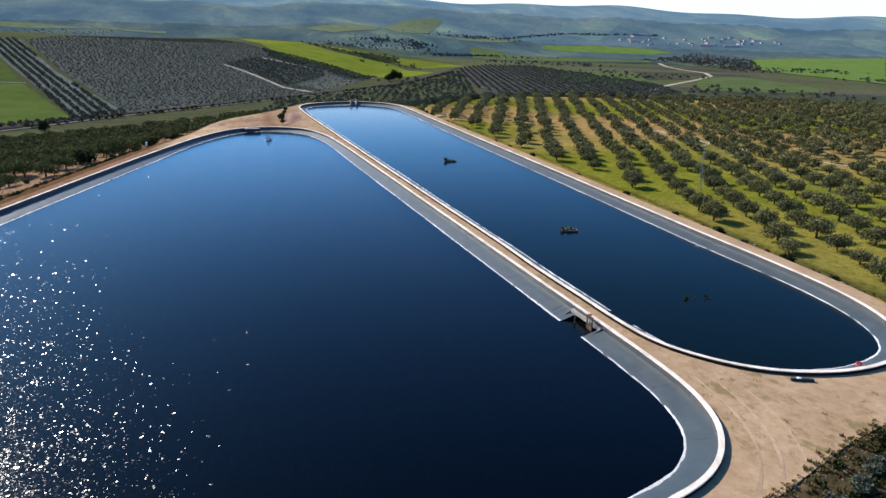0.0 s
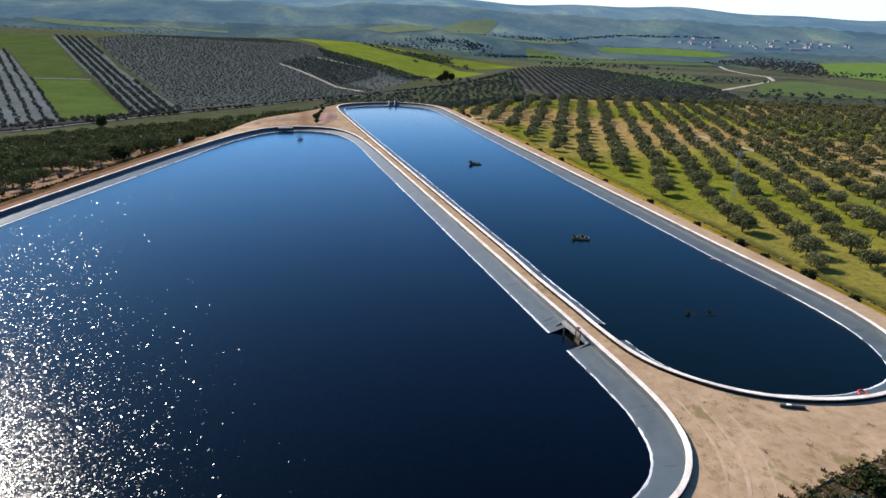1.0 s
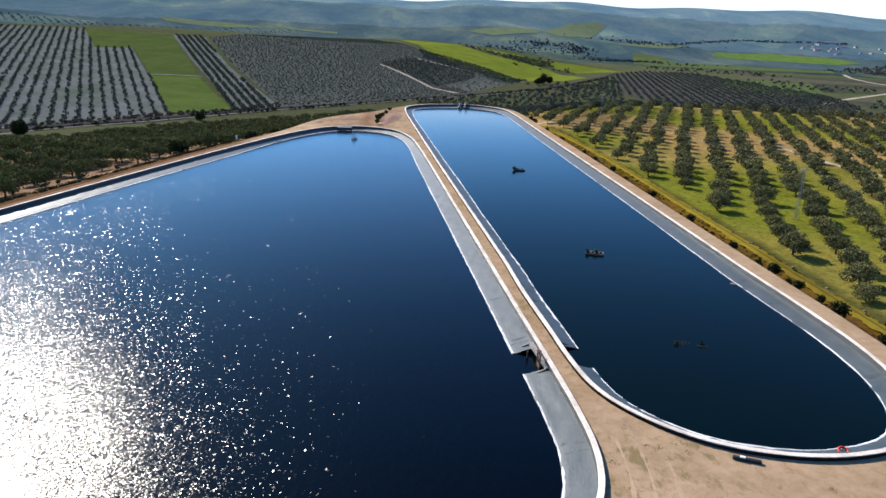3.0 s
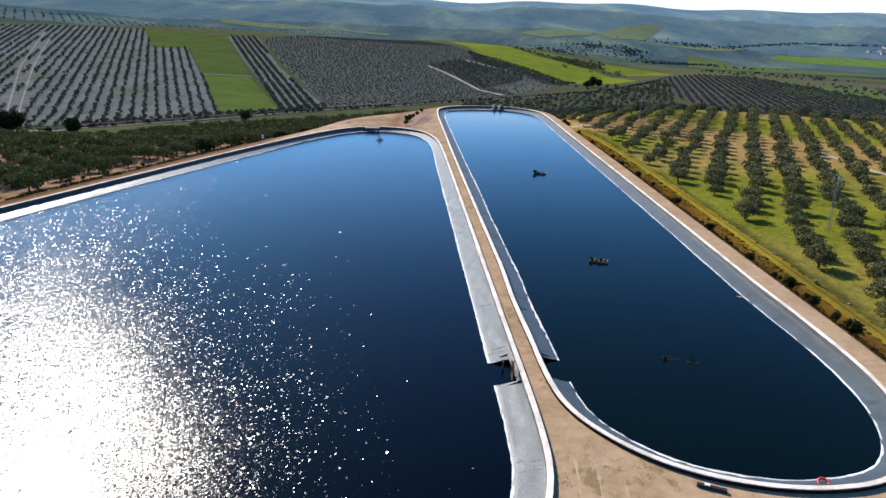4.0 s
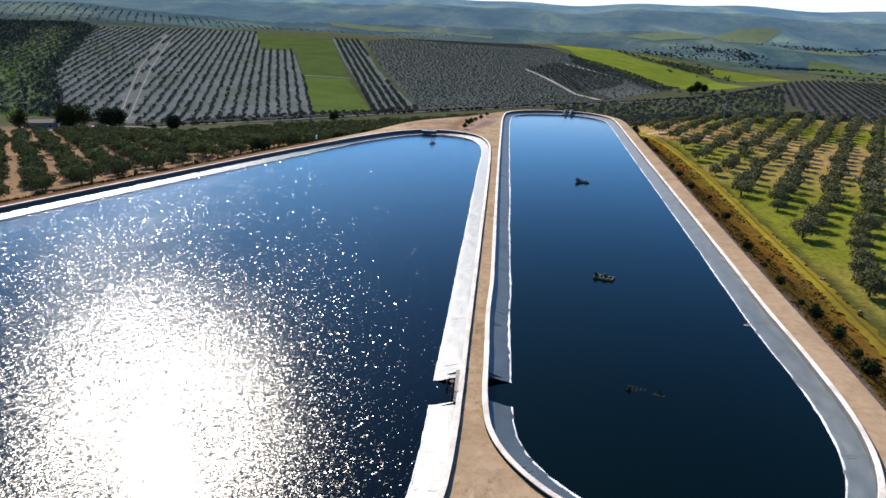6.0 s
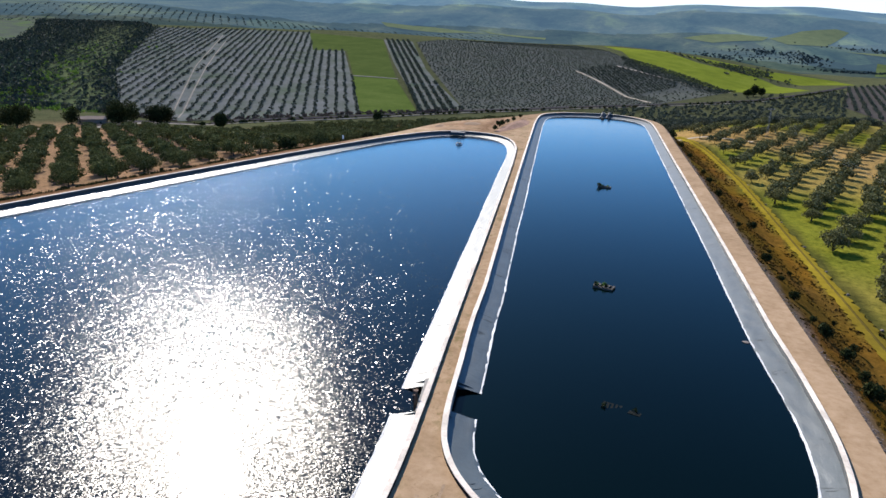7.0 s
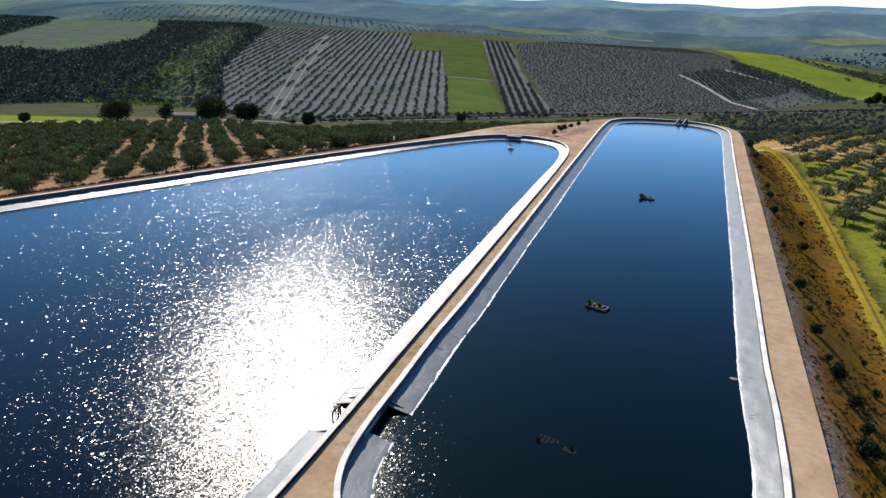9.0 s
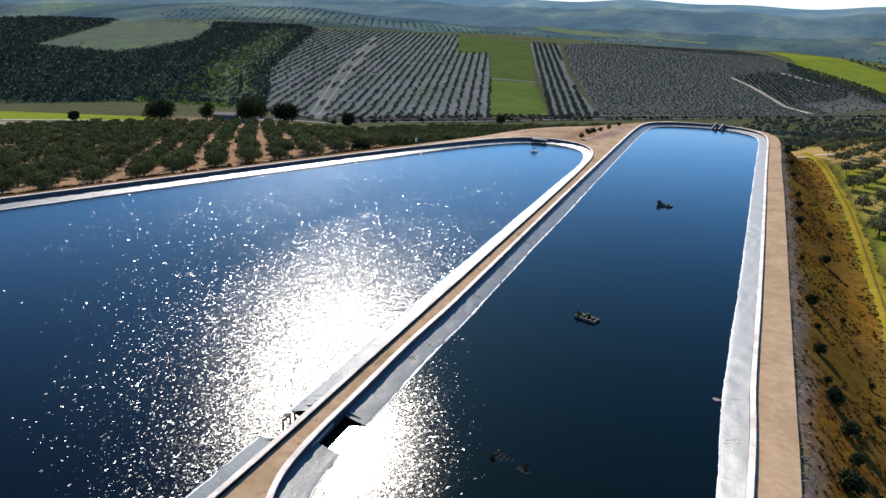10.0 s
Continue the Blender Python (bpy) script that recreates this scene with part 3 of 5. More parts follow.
def drape(name, poly, material, label, category, lift=0.35, step=9.0):
    """A patch laid over the land inside an outline, with clean edges."""
    p = np.array(poly, float)
    edge = []
    for a, b in zip(p, np.roll(p, -1, 0)):
        n = max(1, int(np.linalg.norm(b - a) / step))
        edge += [tuple(a + (b - a) * i / n) for i in range(n)]
    x0, y0 = p.min(0)
    x1, y1 = p.max(0)
    ax, ay = np.meshgrid(np.arange(x0, x1, step), np.arange(y0, y1, step))
    inner = np.stack([ax.ravel(), ay.ravel()], 1)
    inner = inner[poly_sd(inner[:, 0], inner[:, 1], poly) < -step * 0.4]
    pts = [Vector(v) for v in edge] + [Vector(v) for v in inner]
    n = len(edge)
    vs, _, fs, *_ = geometry.delaunay_2d_cdt(pts, [(i, (i + 1) % n) for i in range(n)], [list(range(n))], 1, 1e-4)
    xy = np.array([(v.x, v.y) for v in vs])
    zz = land_near(xy[:, 0], xy[:, 1]) + lift
    ob = mesh_np(name, np.c_[xy, zz], [list(f) for f in fs], material, smooth=True)
    return tagged(ob, label, category, kind="structure")


def ribbon(name, pts, width, material, label, category, lift=0.5, step=8.0, ragged=0.0):
    """A road or lane of even width that follows the land."""
    p = np.array(pts, float)
    seg = np.linalg.norm(np.diff(p, axis=0), axis=1)
    cum = np.r_[0, np.cumsum(seg)]
    at = np.linspace(0, cum[-1], max(3, int(cum[-1] / step)))
    c = np.stack([np.interp(at, cum, p[:, 0]), np.interp(at, cum, p[:, 1])], 1)
    for _ in range(6):
        c[1:-1] = 0.25 * c[:-2] + 0.5 * c[1:-1] + 0.25 * c[2:]
    d = np.gradient(c, axis=0)
    d /= np.linalg.norm(d, axis=1)[:, None]
    nrm = np.stack([-d[:, 1], d[:, 0]], 1)
    rows = []
    rg = np.random.default_rng(len(c))
    for o in (-0.5, -0.25, 0, 0.25, 0.5):
        q = c + nrm * (width * o * (1 + ragged * rg.uniform(-1, 1, len(c)) * (abs(o) > 0.3)))[:, None]
        rows.append(np.c_[q, land_near(q[:, 0], q[:, 1]) + lift - (0.5 * lift if abs(o) == 0.5 else 0)])
    n = len(c)
    f = [[r * n + i, r * n + i + 1, (r + 1) * n + i + 1, (r + 1) * n + i] for r in range(4) for i in range(n - 1)]
    return tagged(mesh_np(name, np.concatenate(rows), f, material, smooth=True), label, category, kind="structure")


# ---------------------------------------------------------------- ponds
def notch_large(p):
    return (p[:, 0] > 30) & (p[:, 1] > 75.2) & (p[:, 1] < 81.4)


def notch_small(p):
    return (p[:, 0] < 42) & (p[:, 1] > 76.8) & (p[:, 1] < 83.0)


def loft(name, p, rings, material, skip=None, label="", category="", smooth=True, wave=0.0, jag=0.0, run=0.0):
    """Rings of (offset into the pond, share of the bank's run, z) round a closed outline."""
    nrm = inward(p)
    n = len(p)
    r = np.random.default_rng(n)
    vs = []
    for k, (off, share, z) in enumerate(rings):
        uneven = jag * (0.6 * r.standard_normal(n) + 1.2 * np.sin(np.arange(n) * 0.23 + k) * np.sin(np.arange(n) * 0.071))
        q = p + nrm * (off + share * run + uneven)[:, None]
        dz = wave * r.standard_normal(n) * (0 < k < len(rings) - 1)
        vs.append(np.c_[q, np.full(n, z) + dz])
    keep = np.ones(n, bool)
    if skip is not None:
        s = skip(p)
        keep = ~(s & np.roll(s, -1))
    i = np.nonzero(keep)[0]
    j = (i + 1) % n
    f = np.concatenate([np.stack([k * n + i, k * n + j, (k + 1) * n + j, (k + 1) * n + i], 1) for k in range(len(rings) - 1)])
    return tagged(mesh_np(name, np.concatenate(vs), f, material, smooth=smooth), label, category, kind="structure")


def pond(p, run, skip, water, word):
    def on(u, up=0.0, off=0.0):
        return (0.03 * (1 - u) + off, u, LTOP * (1 - u) + up)

    loft("liner", p, [on(0.0), on(0.17), on(0.38), on(0.58), on(0.79), on(1.0), (1.9, 1.0, -0.9)],
         M_LINER, skip, f"grey waterproof liner sheet on the bank of the {word} pond", "pond liner", wave=0.028, run=run)
    loft("water_line", p, [on(0.97, 0.012, -0.13), on(0.98, 0.045, -0.06), on(1.0, 0.03, 0.06)],
         M_CRUST, skip, f"white crust along the water line of the {word} pond", "water line", wave=0.012, jag=0.05, run=run)
    none = run * 0
    loft("coping", p, [(0.05, 0, RIM - 0.07), (0.05, 0, RIM - 0.02), (0.02, 0, RIM), (-0.46, 0, RIM), (-0.49, 0, RIM - 0.02), (-0.49, 0, RIM - 0.08)],
         M_COPING, None, f"cream concrete kerb round the {word} pond", "kerb", smooth=False, jag=0.016, run=none)
    loft("kerb_face", p, [(-0.46, 0, RIM - 0.07), (-0.48, 0, DECK - 0.25)], M_KERB, None, f"dark outer face of the kerb of the {word} pond", "kerb", smooth=False, run=none)
    loft("kerb_face", p, [(0.04, 0, LTOP - 0.5), (0.03, 0, RIM - 0.06)], M_KERB_IN, None, f"black sheet on the inner face of the kerb of the {word} pond", "kerb", smooth=False, run=none)
    w = p + inward(p) * 1.0
    if (p[:, 0] * np.roll(p[:, 1], -1) - np.roll(p[:, 0], -1) * p[:, 1]).sum() < 0:
        w = w[::-1]
    bm = bmesh.new()
    bm.faces.new([bm.verts.new((x, y, 0)) for x, y in w])
    ob = part("water", bm, water)
    tagged(ob, f"dark blue water of the {word} pond", "water", kind="structure")


def seams(p, run, skip, word, seed):
    """Welds and folds that cross the sheet from the kerb to the water."""
    rr = np.random.default_rng(seed)
    nrm, n = inward(p), len(p)
    vs, fs = [], []
    i = 4
    while i < n - 4:
        if not skip(p[i - 1:i + 2]).any():
            d = np.array((-nrm[i][1], nrm[i][0]))
            for _ in range(int(rr.choice((1, 1, 2, 3)))):
                shift, bend = rr.uniform(-1.2, 1.2), rr.uniform(-0.5, 0.5)
                w = rr.uniform(0.03, 0.07)
                a0, a1 = rr.uniform(0.02, 0.3), rr.uniform(0.7, 0.98)
                k = len(vs)
                for u in np.linspace(a0, a1, 6):
                    q = p[i] + nrm[i] * run[i] * u + d * (shift + bend * u + rr.uniform(-0.04, 0.04))
                    z = LTOP * (1 - u) + 0.022
                    vs += [(*(q - d * w), z - 0.02), (*q, z + 0.012), (*(q + d * w), z - 0.02)]
                for j in range(5):
                    b = k + 3 * j
                    fs += [(b, b + 1, b + 4, b + 3), (b + 1, b + 2, b + 5, b + 4)]
        i += int(rr.integers(5, 18))
    tagged(mesh_np("liner_seams", vs, fs, M_LINER, smooth=True), f"welded seams and folds across the liner of the {word} pond", "seams", kind="structure")


seams(LARGE, RUN_L, notch_large, "large", 3)
seams(SMALL, RUN_S, notch_small, "long", 5)
pond(LARGE, RUN_L, notch_large, M_WATER, "large")
pond(SMALL, RUN_S, notch_small, M_WATER_CALM, "long")

# the sandy top of the banks, with the ponds cut out
ring_out = smooth_loop(OUTER, 1.5, 2)
ring_l = LARGE - inward(LARGE) * 0.42
ring_s = SMALL - inward(SMALL) * 0.42
pts, edges, start = [], [], 0
for ring in (ring_out, ring_l, ring_s):
    n = len(ring)
    pts += [Vector(v) for v in ring]
    edges += [(start + i, start + (i + 1) % n) for i in range(n)]
    start += n
ax, ay = np.meshgrid(np.arange(-95, 80, 2.0), np.arange(-8, 345, 2.0))
fill = np.stack([ax.ravel(), ay.ravel()], 1) + np.random.default_rng(9).uniform(-0.5, 0.5, (ax.size, 2))
ok = (poly_sd(fill[:, 0], fill[:, 1], ring_out.tolist()) < -0.8) & (poly_sd(fill[:, 0], fill[:, 1], ring_l[::3].tolist()) > 0.7) & (poly_sd(fill[:, 0], fill[:, 1], ring_s[::3].tolist()) > 0.7)
pts += [Vector(v) for v in fill[ok]]
vs, _, fs, *_ = geometry.delaunay_2d_cdt(pts, edges, [], 0, 1e-5)
xy = np.array([(v.x, v.y) for v in vs])
tri = np.array([f for f in fs])
cen = xy[tri].mean(1)
good = (poly_sd(cen[:, 0], cen[:, 1], ring_out.tolist()) < 0) & (poly_sd(cen[:, 0], cen[:, 1], ring_l.tolist()) > 0) & (poly_sd(cen[:, 0], cen[:, 1], ring_s.tolist()) > 0)
zz = np.full(len(xy), DECK)
free = poly_sd(xy[:, 0], xy[:, 1], ring_out.tolist()) < -0.5
zz[free] += 0.004 * np.random.default_rng(2).standard_normal(free.sum())
track_ob = mesh_np("track", np.c_[xy, zz], tri[good], M_SAND, smooth=True)
strip = np.exp(-((xy[:, 0] + 6.3 + 0.10 * (xy[:, 1] - 260)) / 1.7) ** 2) * sstep(255, 260, xy[:, 1]) * sstep(300, 292, xy[:, 1])
hollow = bump(xy[:, 0], xy[:, 1], -14.6, 275, 3.6, 5.5, 1.0)
red = np.clip(sstep(-33, -37, xy[:, 0]) * sstep(240, 205, xy[:, 1]) + 0.9 * hollow + 0.85 * strip + 0.5 * sstep(250, 258, xy[:, 1]) * sstep(5, 2, xy[:, 0]) + bump(xy[:, 0], xy[:, 1], -20, 268, 5, 2.5, 0.5, 0.5), 0, 1)
pale = np.clip(sstep(-8.5, -11, xy[:, 0]) * sstep(250, 262, xy[:, 1] - 0.6 * (xy[:, 0] + 20)) * (1 - 1.3 * hollow) + 0.6 * sstep(-18, -24, xy[:, 0]) * sstep(215, 235, xy[:, 1]), 0, 1)
track_ob.data.color_attributes.new("pale", "FLOAT_COLOR", "POINT").data.foreach_set("color", np.repeat(pale[:, None], 4, 1).reshape(-1))
track_ob.data.color_attributes.new("earth", "FLOAT_COLOR", "POINT").data.foreach_set("color", np.repeat(red[:, None], 4, 1).reshape(-1))
worn = sstep(66, 70, xy[:, 0] + 0.115 * (xy[:, 1] - 100)) * sstep(66, 76, xy[:, 1])
track_ob.data.color_attributes.new("worn", "FLOAT_COLOR", "POINT").data.foreach_set("color", np.repeat(worn[:, None], 4, 1).reshape(-1))
tagged(track_ob, "packed sandy track on the banks and the dike", "track", kind="structure")

# wheel marks that swing round the corner of the large pond
def wheel_mark(off, near, far, seed):
    rr = np.random.default_rng(seed)
    side = ring_l[(ring_l[:, 0] > 20) & (ring_l[:, 1] > 38) & (ring_l[:, 1] < 74)]
    out = -inward(ring_l)[(ring_l[:, 0] > 20) & (ring_l[:, 1] > 38) & (ring_l[:, 1] < 74)]
    c = side + out * (off + 1.1 * np.sin(np.arange(len(side)) / 9.0 + seed * 0.05))[:, None]
    for _ in range(5):
        c[1:-1] = 0.25 * c[:-2] + 0.5 * c[1:-1] + 0.25 * c[2:]
    at = np.linspace(0, len(c) - 1, 4 * len(c))
    o = np.stack([np.interp(at, np.arange(len(c)), out[:, i]) for i in (0, 1)], 1)
    c = np.stack([np.interp(at, np.arange(len(c)), c[:, i]) for i in (0, 1)], 1)
    keep = (poly_sd(c[:, 0], c[:, 1], OUTER) < -0.8) & (poly_sd(c[:, 0], c[:, 1], ring_s.tolist()) > 0.8)
    wide = 0.17 * np.clip(0.75 + 0.5 * wob(c[:, 0], c[:, 1], 1.3, seed) + 0.3 * rr.uniform(-1, 1, len(c)), 0.08, 1.3)
    v = np.concatenate([np.c_[c - o * wide[:, None], np.full(len(c), DECK + 0.014)], np.c_[c + o * wide[:, None], np.full(len(c), DECK + 0.014)]])
    n = len(c)
    f = [(i, i + 1, n + i + 1, n + i) for i in range(n - 1) if keep[i] and keep[i + 1] and near < c[i][1] < far]
    tagged(mesh_np("wheel_track", v, f, M_WHEEL), "pale wheel mark pressed into the sand round the pond corner", "track", kind="structure")


for i, (off, near, far) in enumerate(((3.2, 40, 64), (4.9, 40, 66), (6.9, 44, 60))):
    wheel_mark(off, near, far, 70 + i // 2)

# passage through the dike
chan = [(34.4, 75.2), (42.0, 76.7), (41.0, 83.2), (33.4, 81.5)]
bm = bmesh.new()
bm.faces.new([bm.verts.new((x, y, -0.004)) for x, y in chan])
tagged(part("water", bm, M_WATER_CALM), "dark water in the passage under the dike", "water", kind="structure")
for (ax_, ay_), (bx_, by_) in (((34.3, 75.15), (41.9, 76.6)), ((33.3, 81.55), (41.1, 83.1))):
    d = Vector((bx_ - ax_, by_ - ay_, 0))
    bm = bmesh.new()
    # a cheek wall whose top follows the liner on both sides
    L = d.length
    prof = [(0, -2.0), (L, -2.0), (L, -0.1), (L - 2.3, DECK - 0.12), (2.3, DECK - 0.12), (0, -0.1)]
    u = d.normalized()
    w = Vector((-u.y, u.x, 0)) * 0.05
    fr = [bm.verts.new(Vector((ax_, ay_, 0)) + u * s + Vector((0, 0, h)) + w) for s, h in prof]
    bk = [bm.verts.new(Vector((ax_, ay_, 0)) + u * s + Vector((0, 0, h)) - w) for s, h in prof]
    bm.faces.new(fr)
    bm.faces.new(bk[::-1])
    for i in range(6):
        bm.faces.new([fr[i], bk[i], bk[(i + 1) % 6], fr[(i + 1) % 6]])
    bmesh.ops.recalc_face_normals(bm, faces=bm.faces[:])
    tagged(part("wall", bm, M_LINER), "dark lined side wall of the dike passage", "wall", kind="structure")
bm = bmesh.new()
quad = [(36.5, 75.6), (39.8, 76.3), (38.5, 83.0), (35.3, 82.0)]
top = [bm.verts.new((x, y, DECK - 0.06)) for x, y in quad]
low = [bm.verts.new((x, y, DECK - 0.40)) for x, y in quad]
bm.faces.new(top)
bm.faces.new(low[::-1])
for i in range(4):
    bm.faces.new([top[i], low[i], low[(i + 1) % 4], top[(i + 1) % 4]])
bmesh.ops.recalc_face_normals(bm, faces=bm.faces[:])
tagged(part("bridge_slab", bm, M_CONCRETE), "grey concrete slab carrying the track over the passage", "slab", kind="structure")


FALLOW = [(-900, 723), (-1053, 683), (-1290, 985), (-1650, 1300), (-1990, 1611), (-1735, 1750), (-1400, 1390), (-1078, 1053), (-971, 920), (-915, 779)]

# ---------------------------------------------------------------- fields, lanes, railway
drape("field", [(-711, 1429), (-525, 1397), (-316, 952), (-208, 748), (-252, 701), (-510, 1195), (-560, 1163)], M_CROP, "green winter crop in a strip between olive groves", "field")
drape("field", [(-129, 1880), (22, 1755), (101, 1654), (212, 1618), (300, 1500), (229, 1370), (155, 1345), (72, 1402), (-20, 1492)], M_CROP_BRIGHT, "bright yellow-green crop on the flank of the hill", "field")
drape("field", [(60, 1745), (251, 1740), (409, 1840), (430, 1760), (300, 1640), (215, 1640), (120, 1680)], M_CROP_BRIGHT, "bright yellow-green crop along the valley edge", "field")
drape("field", FALLOW, M_FALLOW_DARK, "dark grey-green fallow field on the hillside", "field")
drape("field", [(-420, 270), (-396, 280), (-330, 300), (-285, 303), (-288, 285), (-303, 258), (-312, 232), (-380, 200)], M_FALLOW, "pale fallow field beside the road", "field")
drape("field", [(-540, 340), (-526, 352), (-415, 348), (-335, 345), (-300, 322), (-372, 306), (-420, 292)], M_CROP_BRIGHT, "narrow bright green verge beyond the road", "field")
drape("grove_soil", [(-970, 1258), (-838, 1370), (-716, 1440), (-562, 1166), (-513, 1192), (-258, 706), (-376, 560), (-462, 581), (-640, 774)], M_SOIL_HAZED, "grey tilled soil under rows of olive trees", "soil")
drape("grove_soil", [(-523, 1397), (-462, 1402), (-318, 1080), (-250, 948), (-170, 806), (-205, 752), (-297, 936), (-380, 1100)], M_SOIL_HAZED, "grey tilled soil under rows of olive trees", "soil")
drape("grove_soil", [(-453, 1402), (-330, 1700), (-190, 1800), (-22, 1494), (150, 1335), (34, 1024), (-46, 930), (-170, 806), (-308, 1080)], M_SOIL_DARK, "dark soil under densely planted olive rows", "soil")
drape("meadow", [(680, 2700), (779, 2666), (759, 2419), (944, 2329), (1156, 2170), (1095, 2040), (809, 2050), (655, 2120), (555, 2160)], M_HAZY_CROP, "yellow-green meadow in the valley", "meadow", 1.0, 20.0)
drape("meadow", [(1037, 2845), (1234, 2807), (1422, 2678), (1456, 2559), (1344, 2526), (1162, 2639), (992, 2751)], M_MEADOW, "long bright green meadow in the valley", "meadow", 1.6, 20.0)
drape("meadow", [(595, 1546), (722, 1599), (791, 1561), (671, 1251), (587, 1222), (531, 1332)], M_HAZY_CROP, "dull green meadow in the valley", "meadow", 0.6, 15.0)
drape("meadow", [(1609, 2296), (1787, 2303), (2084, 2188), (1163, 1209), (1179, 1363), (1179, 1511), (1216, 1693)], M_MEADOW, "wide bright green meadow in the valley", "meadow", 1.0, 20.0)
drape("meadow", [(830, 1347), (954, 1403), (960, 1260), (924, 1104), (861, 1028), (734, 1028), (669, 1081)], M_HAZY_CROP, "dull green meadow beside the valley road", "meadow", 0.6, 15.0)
VALLEY = [(293, 1176), (393, 1651), (492, 1804), (617, 1792), (630, 1562), (653, 1233), (638, 1129), (560, 900), (470, 700), (320, 760)]
drape("grove_soil", VALLEY, M_SOIL_BROWN, "dark purplish soil under the valley grove", "soil", 0.45, 14.0)
ribbon("railway", [(-252, 330), (-290, 410), (-330, 500), (-342, 585), (-270, 665), (-221, 734), (-182, 785), (-133, 836), (-47, 935), (34, 1020), (110, 1105), (180, 1200), (264, 1366), (330, 1520), (404, 1696)], 13, M_BALLAST, "dark railway bed along the valley", "railway", 1.2)
LANES = [[(-110, 1280), (-80, 1240), (-54, 1197), (-10, 1115), (29, 1043)], [(-52, 1418), (-10, 1395), (39, 1369), (100, 1345), (150, 1322)],
         [(-800, 1242), (-695, 1058), (-589, 872), (-500, 733), (-410, 592)], [(-735, 1155), (-660, 1024), (-572, 872), (-480, 722), (-390, 577)]]
ribbon("service_road", [(-240, 322), (-276, 405), (-314, 498), (-326, 578), (-257, 655), (-208, 722), (-170, 773), (-121, 824), (-36, 923), (45, 1008), (120, 1092), (190, 1186)], 3.2, M_LANE_DIM, "pale gravel road beside the railway", "road", 1.0)
ribbon("lane", [(-110, 1280), (-80, 1240), (-54, 1197), (-10, 1115), (29, 1043)], 6, M_LANE, "pale earth lane between olive rows", "lane", 0.9)
ribbon("lane", [(-52, 1418), (-10, 1395), (39, 1369), (100, 1345), (150, 1322)], 6, M_LANE, "pale earth lane between olive rows", "lane", 0.9)
ribbon("lane", LANES[2], 1.8, M_LANE_DIM, "pale earth lane up the olive slope", "lane", 0.8)
ribbon("lane", LANES[3], 1.8, M_LANE_DIM, "pale earth lane up the olive slope", "lane", 0.8)
ribbon("road", [(557, 1048), (668, 1176), (808, 1313), (908, 1421), (969, 1542), (977, 1657), (1018, 1816), (1095, 1997)], 10, M_LANE, "pale road winding through the valley", "road", 0.8)
ribbon("road", [(-480, 262), (-409, 284), (-372, 300), (-329, 311), (-295, 312), (-259, 312)], 5, M_LANE, "pale country road", "road", 0.8)
ribbon("lane", [(154, 300), (155.5, 270), (157, 247), (162, 233), (168, 219), (174, 207), (186, 185)], 2.6, M_LANE, "pale earth lane through the grassy grove", "lane", 0.12, 4.0)
ribbon("lane", [(45, 342), (56, 343), (66, 342), (76, 339), (90, 333)], 3.0, M_LANE, "pale earth lane beyond the end of the long pond", "lane", 0.15, 3.0)
YT = np.array([(60.5, 352), (66, 330), (70.5, 300), (74.5, 270), (78.5, 240), (81.6, 208), (84.4, 176), (87.2, 146), (89.6, 118), (91.6, 96), (92.4, 78)])
ribbon("field_track", YT, 2.7, M_STRAW, "yellow grassy track along the foot of the bank", "track", 0.34, 0.8, 0.35)
ribbon("wheel_track", YT, 0.7, M_RUT, "worn strip along the middle of the yellow track", "track", 0.40, 0.8, 0.7)
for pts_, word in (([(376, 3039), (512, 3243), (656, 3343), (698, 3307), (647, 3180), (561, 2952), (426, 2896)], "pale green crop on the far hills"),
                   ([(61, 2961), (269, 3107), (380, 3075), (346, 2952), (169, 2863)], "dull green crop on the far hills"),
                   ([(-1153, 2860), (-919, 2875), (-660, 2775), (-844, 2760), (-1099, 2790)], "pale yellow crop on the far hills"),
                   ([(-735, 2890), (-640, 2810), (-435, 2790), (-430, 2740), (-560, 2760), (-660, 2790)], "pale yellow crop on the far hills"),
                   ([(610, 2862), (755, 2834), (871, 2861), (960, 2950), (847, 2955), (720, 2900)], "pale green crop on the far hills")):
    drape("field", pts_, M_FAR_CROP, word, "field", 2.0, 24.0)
drape("field", [(-376, 932), (-318, 950), (-206, 745), (-254, 698)], M_CROP_LIGHT, "lighter green crop in the lower strip", "field", 0.9)
ribbon("lane", [(-380, 938), (-350, 948), (-316, 958)], 4, M_LANE_DIM, "pale grassy baulk across the crop strip", "lane", 1.2)


